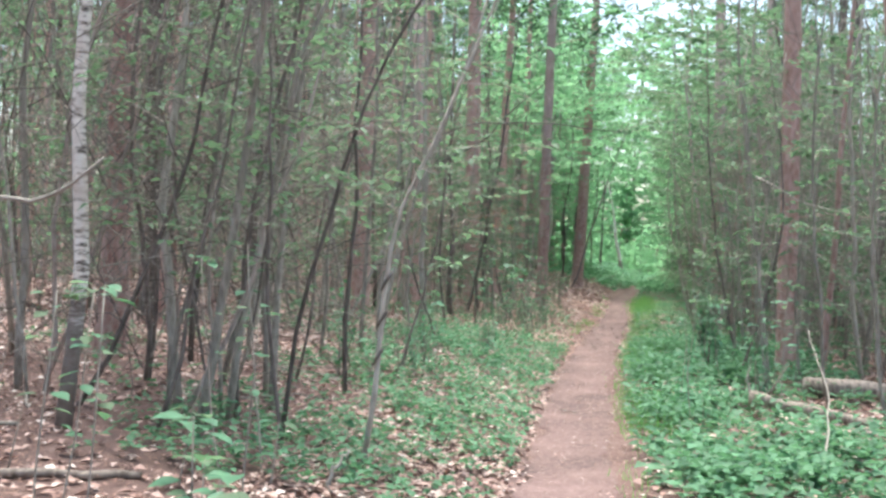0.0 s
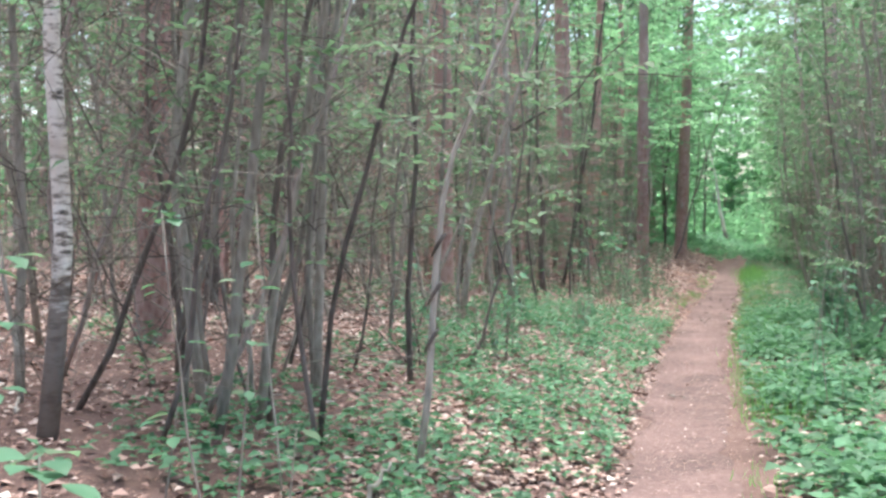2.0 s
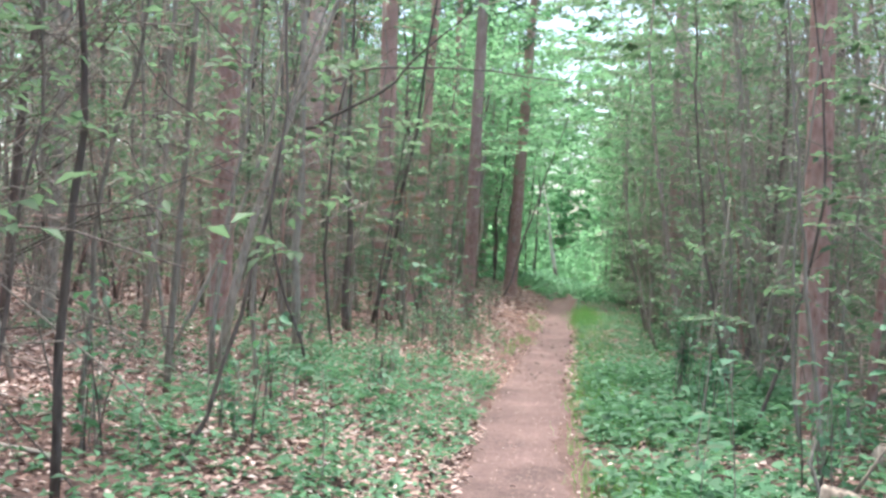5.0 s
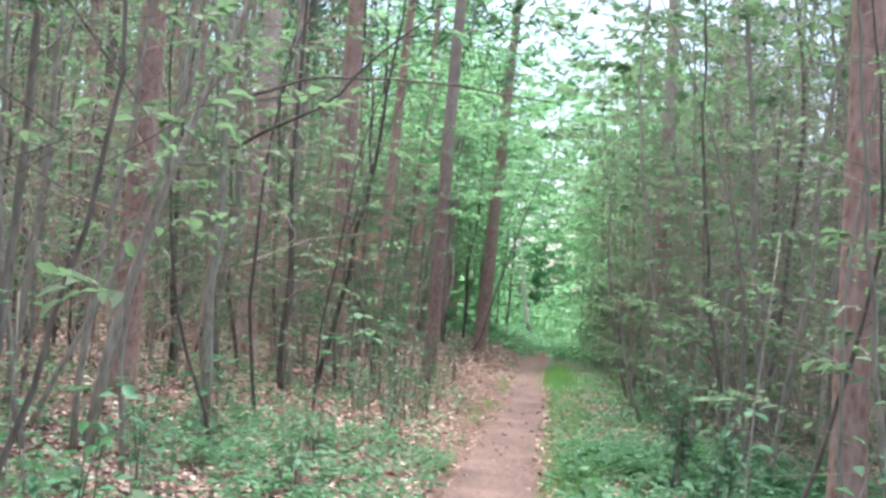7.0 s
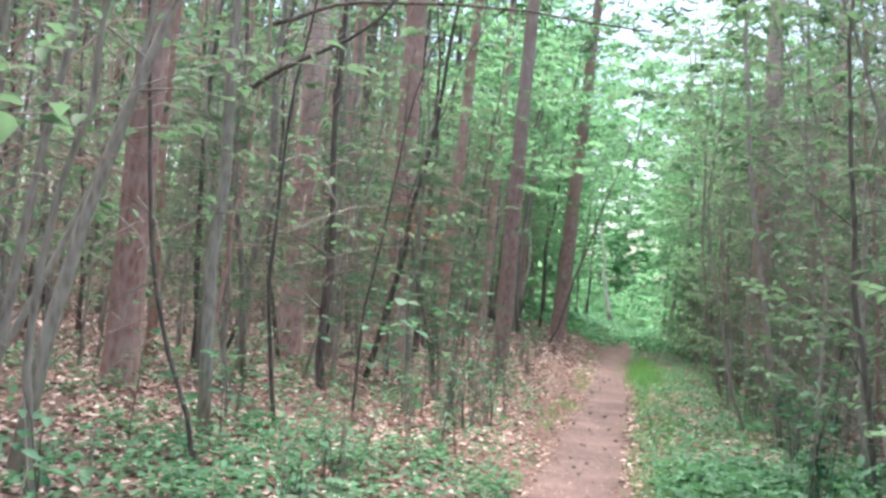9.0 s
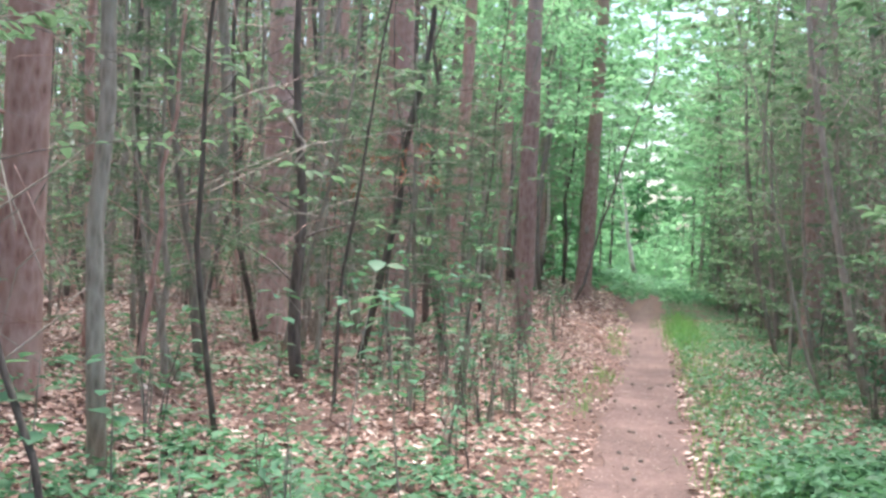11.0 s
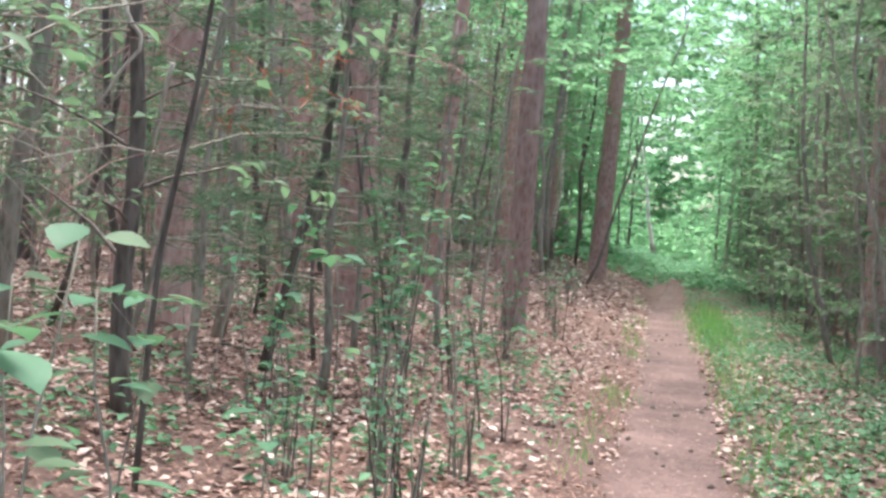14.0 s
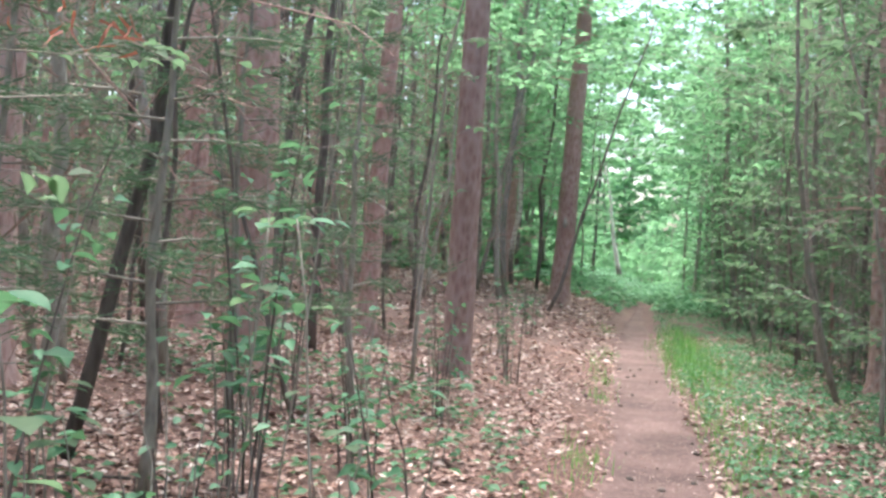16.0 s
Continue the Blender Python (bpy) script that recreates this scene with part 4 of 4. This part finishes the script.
for i in range(16):
    own_tree("young_tree", U(-4.2, -1.5), U(9.4, 12.2), "crooked dark sapling leaning between the poles", "tree", (DARK_BARK, GREY_BARK, TWIG_BARK)[i % 3], None, "crooked saplings of the bank", H=U(3.4, 5.6), r0=U(0.012, 0.026), lean=(U(-0.12, 0.34), U(-0.1, 0.1)), bend=(U(-0.3, 0.35), U(-0.15, 0.15)), branches=14, first=0.25, spread=0.28, leaf=0.085, per=3, twigs=3, reach=1.1)
own_tree("birch_tree", 1.95, 86.0, "thin leaning white birch stem", "tree", BIRCH, LIT_LEAF, H=6.5, r0=0.15, lean=(-0.19, 0), bend=(0.05, 0), branches=4, first=0.7, spread=0.2, leaf=0.25, per=5)
own_tree("birch_tree", -1.75, 51.5, "thin white birch stem among dark trunks", "tree", BIRCH, H=8, r0=0.07, lean=(0.05, 0), branches=6, first=0.4, spread=0.2, leaf=0.12, per=4)


# ---- needle sprays with rusty bits ----
def needle_sapling(x, y, H, label, sprays=26):
    root = thing("conifer_sapling", label, "sapling", "feathery conifer saplings", stand(x, y))
    path = stem_path(H, (U(-0.04, 0.04), 0), (0, 0))
    part("trunk", Geo().tube(path, np.linspace(0.02 + 0.004 * H, 0.006, len(path)), 8, 0.1).mesh("trunk", GREY_BARK), root)
    L, arms = Leaves("blade"), []
    az = 0.0
    for i in range(sprays):
        s = 0.22 + 0.76 * i / sprays
        az += 2.4 + R.normal(0, 0.3)
        ln = (1.15 - s) * H * 0.34 * U(0.7, 1.2)
        q = np.linspace(0, 1, 4)[:, None]
        br = along(path, s) + np.array([np.cos(az), np.sin(az), 0.15]) * q * ln + np.array([0, 0, -0.15 * ln]) * q**2
        arms.append(Geo().tube(br, np.linspace(0.008, 0.002, 4), 4, cap=False))
        k = 110
        o = np.array([along(br, u) for u in U(0.2, 1, k)]) + R.normal(0, 0.05, (k, 3)) * np.array([1, 1, 0.5])
        a = az + R.normal(0, 0.9, k)
        L.add(o, np.stack([np.cos(a), np.sin(a), R.normal(0, 0.35, k)], 1), R.normal(0, 1, (k, 3)), U(0.07, 0.13, k), 0.007)
    for a in arms:
        part("branch", a.mesh("branch", GREY_BARK), root)
    tagged(part("needles", L.mesh("needles", NEEDLE), root), kind="stuff")


for nx, ny, nh in ((-2.9, 22.6, 3.4), (-2.4, 25.2, 3.0), (-1.6, 25.6, 3.2), (-3.6, 23.8, 3.6), (-2.9, 26.6, 3.6), (-1.9, 27.8, 3.4), (-1.4, 29.2, 3.2), (-4.6, 26.0, 4.0)):
    needle_sapling(nx, ny, nh, "feathery soft-needled conifer sapling under the pines")


def rusty_tuft(x, y, z, n=11):
    L = Leaves("blade")
    d = R.normal(0, 1, (n, 3)) + np.array([0, 0, -0.5])
    L.add(np.array([x, y, z]) + R.normal(0, 0.05, (n, 3)), d, R.normal(0, 1, (n, 3)), U(0.06, 0.13, n), 0.012)
    ob = tagged(new("needle_tuft", L.mesh("needle_tuft", RED_LEAF)), "withered rust-red needle tuft hanging in the twigs", "needle tuft", "withered red tufts", "stuff")
    return ob


for tx, ty, tz in ((-2.02, 24.66, 2.4), (-1.11, 24.06, 2.14), (-1.75, 24.5, 2.3), (-1.45, 24.3, 2.2), (-2.2, 24.8, 2.15), (-1.3, 24.4, 2.45), (-1.9, 24.3, 2.05), (-1.6, 24.9, 2.5)):
    rusty_tuft(tx, ty, tz)
withered = Leaves("near")
wk = 26
withered.add(np.array([-3.42, 24.4, 2.5]) + R.normal(0, 0.09, (wk, 3)), R.normal(0, 1, (wk, 3)) + np.array([0, 0, -1.0]), R.normal(0, 1, (wk, 3)), U(0.07, 0.12, wk), 0.04)
tagged(new("withered_leaves", withered.mesh("withered_leaves", DEAD_LEAF)), "cluster of withered pale leaves on a branch", "dead leaves", kind="stuff")


# ---- seedlings and shrubs near the trail ----
def leaf_blade(mat, wide):
    L = Leaves("fine")
    L.add((0, 0, 0), (1, 0, 0), (0, 0, 1), 1.0, wide)
    me = L.mesh("leaf", mat)
    me.polygons.foreach_set("use_smooth", np.ones(len(me.polygons), bool))
    return me


BLADES = [leaf_blade(BROAD_LEAF, 0.62), leaf_blade(BROAD_LEAF, 0.74), leaf_blade(LEAF, 0.68)]


def seedling(x, y, H, leaves, size, label, z=None, kind="seedling"):
    """A low broad-leaved plant: stem and single leaves in whorls."""
    root = thing(kind, label, "plant", "broad-leaved seedlings", stand(x, y))
    path = stem_path(H, (U(-0.15, 0.15), U(-0.15, 0.15)), (0, 0), 6)
    part("stem", Geo().tube(path, np.linspace(0.006, 0.0025, 6), 6).mesh("stem", GREY_BARK), root)
    a = U(0, 6.28)
    for i in range(leaves):
        a += 2.4 + R.normal(0, 0.3)
        p = along(path, (0.62, 0.8, 0.97, 1.0)[i % 4] + R.normal(0, 0.02))
        out = np.array([np.cos(a), np.sin(a), 0]) * U(0.02, 0.06)
        ob = part("leaf", BLADES[int(R.integers(3))], root)
        s = size * U(0.6, 1.05)
        ob.matrix_basis = Matrix.LocRotScale(Vector(p + out), Euler((R.normal(0, 0.14), R.normal(0.08, 0.14), a)), (s, s, s))


SEEDS = ((-0.6, 5.17, 0.95, 18, 0.11), (-0.39, 4.94, 0.84, 18, 0.11), (-0.72, 5.5, 0.75, 14, 0.11), (-0.3, 5.4, 0.6, 14, 0.11), (-1.29, 5.86, 1.22, 13, 0.1), (-1.51, 5.81, 1.15, 12, 0.1), (-1.16, 7.23, 1.35, 12, 0.09), (-1.11, 7.35, 1.1, 12, 0.09), (-1.3, 8.33, 1.4, 11, 0.09), (1.64, 12.36, 0.35, 10, 0.11), (1.5, 12.1, 1.1, 14, 0.1), (1.45, 13.2, 0.75, 14, 0.12), (1.62, 14.35, 2.0, 10, 0.08), (-1.5, 14.1, 1.2, 11, 0.1), (-0.6, 13.3, 0.75, 9, 0.11), (-2.3, 18.8, 1.0, 10, 0.12), (-0.61, 19.96, 1.15, 12, 0.15), (-0.85, 22.97, 1.15, 12, 0.13), (-1.02, 22.54, 0.5, 9, 0.14), (-1.97, 24.36, 1.2, 11, 0.11), (-0.46, 24.25, 1.45, 12, 0.1), (-0.91, 24.6, 1.4, 14, 0.1), (-0.89, 25.2, 2.4, 14, 0.09), (-1.66, 26.1, 1.1, 12, 0.11), (-1.75, 6.6, 1.15, 14, 0.11), (-1.55, 7.6, 0.5, 9, 0.12), (-1.15, 8.0, 0.4, 8, 0.11), (-2.3, 16.2, 0.7, 10, 0.13), (-1.9, 18.6, 0.75, 11, 0.15), (-1.85, 19.3, 0.7, 10, 0.15), (-1.6, 13.0, 0.6, 8, 0.12), (-0.75, 20.6, 1.15, 11, 0.13), (-1.05, 20.4, 1.25, 9, 0.13), (-1.55, 22.3, 0.9, 9, 0.16), (-1.8, 21.9, 0.95, 10, 0.15), (-1.9, 24.0, 0.7, 14, 0.12), (-1.4, 24.6, 0.6, 11, 0.12), (-1.75, 25.1, 0.6, 10, 0.14), (-0.75, 26.2, 0.5, 8, 0.14), (-0.5, 27.8, 0.55, 9, 0.13), (-1.2, 25.6, 0.5, 8, 0.13), (-0.9, 30.2, 0.8, 10, 0.1), (2.9, 15.4, 0.9, 14, 0.14), (2.6, 14.6, 0.7, 12, 0.13), (2.4, 13.0, 1.25, 14, 0.11), (2.3, 18.0, 1.0, 13, 0.13), (2.15, 16.2, 1.05, 14, 0.12), (-1.3, 15.2, 0.6, 9, 0.11), (-0.7, 16.8, 0.4, 8, 0.1), (-2.0, 21.0, 0.8, 10, 0.12))
for sx, sy, sh, sn, ss in SEEDS:
    seedling(sx, sy, sh, sn, ss, "broad-leaved green seedling above the leaf litter")


def shrub(x, y, H, stems, leaf, per, label, spread=0.5, leaf_mat=None):
    root = thing("shrub", label, "shrub", "thin-stemmed shrubs of the bank", stand(x, y))
    L = Leaves("near")
    for i in range(stems):
        a = U(0, 6.28)
        h = H * U(0.55, 1.1)
        d = np.array([np.cos(a), np.sin(a), 0]) * spread * U(0.2, 1)
        q = np.linspace(0, 1, 6)[:, None]
        path = np.array([R.normal(0, 0.06), R.normal(0, 0.06), -0.03]) + np.array([0, 0, h]) * q + d * q**1.5 * h * 0.5 + R.normal(0, 0.012, (6, 3)) * q
        part("stem", Geo().tube(path, np.linspace(0.008, 0.002, 6), 5, cap=False).mesh("stem", DARK_BARK if i % 2 else GREY_BARK), root)
        k = int(per * U(0.6, 1.4))
        if k < 1:
            continue
        o = np.array([along(path, u) for u in U(0.35, 1, k)]) + R.normal(0, 0.05, (k, 3))
        b = U(0, 6.28, k)
        l = leaf * U(0.7, 1.3, k)
        L.add(o, np.stack([np.cos(b), np.sin(b), R.normal(-0.1, 0.3, k)], 1), np.stack([R.normal(0, 0.3, k), R.normal(0, 0.3, k), np.ones(k)], 1), l, l * 0.58)
    if L.parts:
        tagged(part("foliage", L.mesh("foliage", leaf_mat or BROAD_LEAF), root), kind="stuff")


SHRUBS = ((-0.6, 23.2, 0.75, 12, 0.06, 7), (-0.85, 23.8, 0.8, 12, 0.06, 6), (-0.45, 24.2, 0.7, 9, 0.06, 6), (-1.15, 23.3, 0.7, 9, 0.06, 7), (-1.25, 25.9, 1.9, 7, 0.105, 12), (-0.95, 25.3, 1.8, 5, 0.105, 11), (-0.45, 25.5, 1.2, 4, 0.1, 9), (-1.7, 24.6, 1.5, 5, 0.1, 10), (-0.85, 27.0, 1.3, 8, 0.08, 8), (-1.7, 28.4, 1.6, 7, 0.08, 9), (-0.7, 29.3, 1.1, 8, 0.07, 9), (-0.5, 32.6, 1.0, 7, 0.07, 8), (-0.6, 21.5, 0.6, 8, 0.06, 6), (-0.9, 17.6, 0.7, 7, 0.08, 7), (-1.3, 14.2, 0.8, 8, 0.08, 9), (-1.9, 13.2, 1.0, 7, 0.08, 9), (-0.75, 35.0, 0.9, 8, 0.07, 9), (-0.6, 39.0, 0.9, 7, 0.08, 8), (-1.0, 19.0, 0.6, 7, 0.07, 7), (2.2, 20.0, 1.3, 9, 0.09, 14), (2.5, 22.5, 1.4, 9, 0.09, 12), (2.4, 14.4, 1.2, 7, 0.09, 12), (2.1, 17.6, 1.1, 8, 0.09, 12), (2.9, 25.5, 1.5, 9, 0.09, 12), (3.0, 29.0, 1.6, 9, 0.09, 12), (-2.2, 20.6, 1.0, 6, 0.08, 8), (-1.5, 16.0, 0.9, 6, 0.08, 8))
for hx, hy, hh, hn, hl, hp in SHRUBS:
    shrub(hx, hy, hh, hn, hl, hp, "thin-stemmed leafy shrub on the leaf-covered ground")


# ---- dead wood ----
def dead_log(x0, y0, x1, y1, r, label, lift=0.0, stubs=3):
    root = thing("log", label, "log", "fallen logs beside the trail")
    a, b = np.array([x0, y0, float(height(x0, y0)) + r * 0.8 + lift]), np.array([x1, y1, float(height(x1, y1)) + r * 0.8])
    q = np.linspace(0, 1, 9)[:, None]
    path = a + (b - a) * q + R.normal(0, 0.012, (9, 3))
    part("trunk", Geo().tube(path, np.linspace(r, r * 0.75, 9), 14, 0.12).mesh("trunk", LOG_BARK), root)
    way = unit(a - b)
    part("cut_end", Geo().tube([path[0] - way * 0.01, path[0] + way * 0.006], [r * 0.86, r * 0.84], 14, 0.1).mesh("cut_end", PALE_BARK), root, "pale weathered end grain")
    for i in range(stubs):
        o = along(path, U(0.05, 0.5))
        d = np.array([R.normal(0, 0.3), R.normal(0, 0.3), U(-0.6, 0.9)])
        part("branch_stub", Geo().tube(o + d * np.linspace(0, U(0.15, 0.4), 3)[:, None], [r * 0.22, r * 0.16, r * 0.08], 6).mesh("branch_stub", LOG_BARK), root)


dead_log(2.18, 13.4, 3.3, 13.15, 0.07, "short grey log with pale cut end", 0.17, 4)
dead_log(2.98, 15.2, 5.4, 15.6, 0.11, "weathered grey-brown log lying in the thicket", 0.05, 3)
dead_log(-2.9, 7.1, -1.8, 7.7, 0.03, "thin rotting branch log among dead leaves", 0.0, 2)


def stick(pts, r, mat, label):
    q = np.array(pts, float)
    fine = np.array([along(q, s) for s in np.linspace(0, 1, 12)]) + R.normal(0, r * 0.5, (12, 3))
    tagged(new("stick", Geo().tube(fine, np.linspace(r, r * 0.35, 12), 7, 0.15).mesh("stick", mat)), label, "stick", "dead sticks")


def on_ground(x, y, up=0.02):
    return (x, y, float(height(x, y)) + up)


stick([on_ground(2.42, 11.5, 0.16), on_ground(2.85, 10.2, 0.04)], 0.022, PALE_BARK, "bleached bare stick lying in green herbs")
stick([on_ground(-0.86, 8.2, 0.0), on_ground(-0.84, 8.25, 0.12), on_ground(-0.76, 8.3, 0.26)], 0.018, PALE_BARK, "pale forked dead stick poking from leaves")
stick([on_ground(2.3, 10.2, 0), on_ground(2.55, 11.4, 0.5), on_ground(2.5, 12.3, 0.95)], 0.009, GREY_BARK, "thin dead stick leaning in the herbs")
stick([on_ground(2.2, 13.6, 0.2), on_ground(2.15, 13.65, 0.4), on_ground(2.2, 13.7, 0.62)], 0.014, PALE_BARK, "bleached upright twig on the log")
own_tree("young_tree", -2.1, 4.6, "thin grey sapling on the leafy bank", "tree", GREY_BARK, H=3.2, r0=0.022, lean=(0, 0), branches=5, first=0.6, spread=0.2, leaf=0.08, per=3, sides=8)
stick([(-2.1, 4.6, 1.72), (-1.5, 4.6, 1.77), (-0.98, 4.6, 1.74), (-0.82, 4.6, 1.76), (-0.69, 4.6, 1.87)], 0.011, PALE_BARK, "bare pale twig reaching across the bank")
stick([(-2.33, 23.72, 2.6), (-2.18, 23.7, 2.35), (-2.42, 23.66, 1.98)], 0.016, PALE_BARK, "bare bleached twig forked at the dark trunk")
stick([(-1.98, 23.6, 2.25), (-2.05, 23.66, 1.9), (-2.16, 23.72, 1.6)], 0.014, GREY_BARK, "bare bleached twig hanging at the dark trunk")
stick([(-2.2, 20.1, 2.95), (-1.93, 20, 3.05), (-1.27, 20, 3.42), (-0.82, 20, 3.93), (-0.36, 20, 4.33)], 0.022, DARK_BARK, "long dark bare branch arching over the bank")
stick([(-2.1, 20.4, 3.5), (-1.49, 20.4, 3.73), (-0.28, 20.4, 3.75), (0.86, 20.4, 3.63)], 0.019, DARK_BARK, "long thin dark branch reaching over the trail")
stick([(2.0, 12.2, 2.4), (2.4, 12, 2.16), (3.1, 12.05, 2.02), (3.92, 12.14, 1.8)], 0.007, GREY_BARK, "thin bare branch in the thicket")
for i in range(46):
    kx, ky = U(-5, -1.6), U(7, 36)
    ka, kl = U(0, 6.28), U(0.3, 1.1)
    stick([on_ground(kx, ky), on_ground(kx + np.cos(ka) * kl / 2, ky + np.sin(ka) * kl / 2, 0.05), on_ground(kx + np.cos(ka) * kl, ky + np.sin(ka) * kl, 0.03)], U(0.006, 0.016), (GREY_BARK, PALE_BARK, DARK_BARK)[i % 3], "fallen dead stick on the leaf litter")


# ---- pine cones and scraps on the trail ----
def cone_mesh():
    g = Geo().tube([(0, 0, 0), (0.012, 0, 0.003), (0.03, 0, 0.005), (0.05, 0, 0.003), (0.062, 0, 0)], [0.006, 0.019, 0.022, 0.015, 0.004], 8, 0.3)
    for i in range(24):
        t, a = U(0.1, 0.9), U(0, 6.28)
        r = 0.02 * np.sin(np.pi * t) + 0.003
        p = np.array([0.062 * t, np.cos(a) * r, 0.004 + np.sin(a) * r])
        o = len(g.v)
        g.v.extend([p.tolist(), (p + (0.009, 0.006, 0.004)).tolist(), (p + (0.012, np.cos(a) * 0.008, np.sin(a) * 0.008)).tolist()])
        g.f.append((o, o + 1, o + 2))
    return g.mesh("pine_cone", DARK_BARK, False)


CONE = cone_mesh()
for i in range(90):
    cy = U(20, 40)
    cx = float(trail_x(cy)) + R.normal(-0.35, 0.6)
    ob = tagged(new("pine_cone", CONE), "small dark pine cone on the ground", "pine cone", "pine cones on the trail")
    ob.matrix_basis = Matrix.LocRotScale((cx, cy, float(height(cx, cy)) + 0.014), Euler((0, 0, U(0, 6.28))), Vector((1, 1, 1)) * U(0.4, 0.95))
chip = Leaves("near")
chip.add([(0.3, 13.72, 0.02), (0.38, 13.7, 0.022), (0.36, 13.78, 0.02)], [(1, 0.2, 0.1), (1, -0.3, 0.05), (-1, 0.4, 0.1)], (0.2, 0, 1), 0.09, 0.05)
tagged(new("bark_scrap", chip.mesh("bark_scrap", BIRCH)), "white scrap of birch bark on the trail", "bark scrap")

# ---- bright growth at the trail's end ----
herbs("ground_herbs", 6500, (-9, 9, 54, 112), lambda x, y: np.where(np.abs(x - trail_x(y)) < 0.45, (y > 62) * 1.0, 0.9), "bright green growth at the trail's end", (0.1, 0.5), (0.14, 0.3), HERB_LEAF)
herbs("ground_herbs", 900, (-30, -4, 30, 75), None, "low green growth deep in the wood", (0.05, 0.5), (0.1, 0.2), LEAF)
herbs("ground_herbs", 3000, (4, 24, 20, 75), None, "low green growth deep in the thicket", (0.05, 0.6), (0.1, 0.2), LEAF)
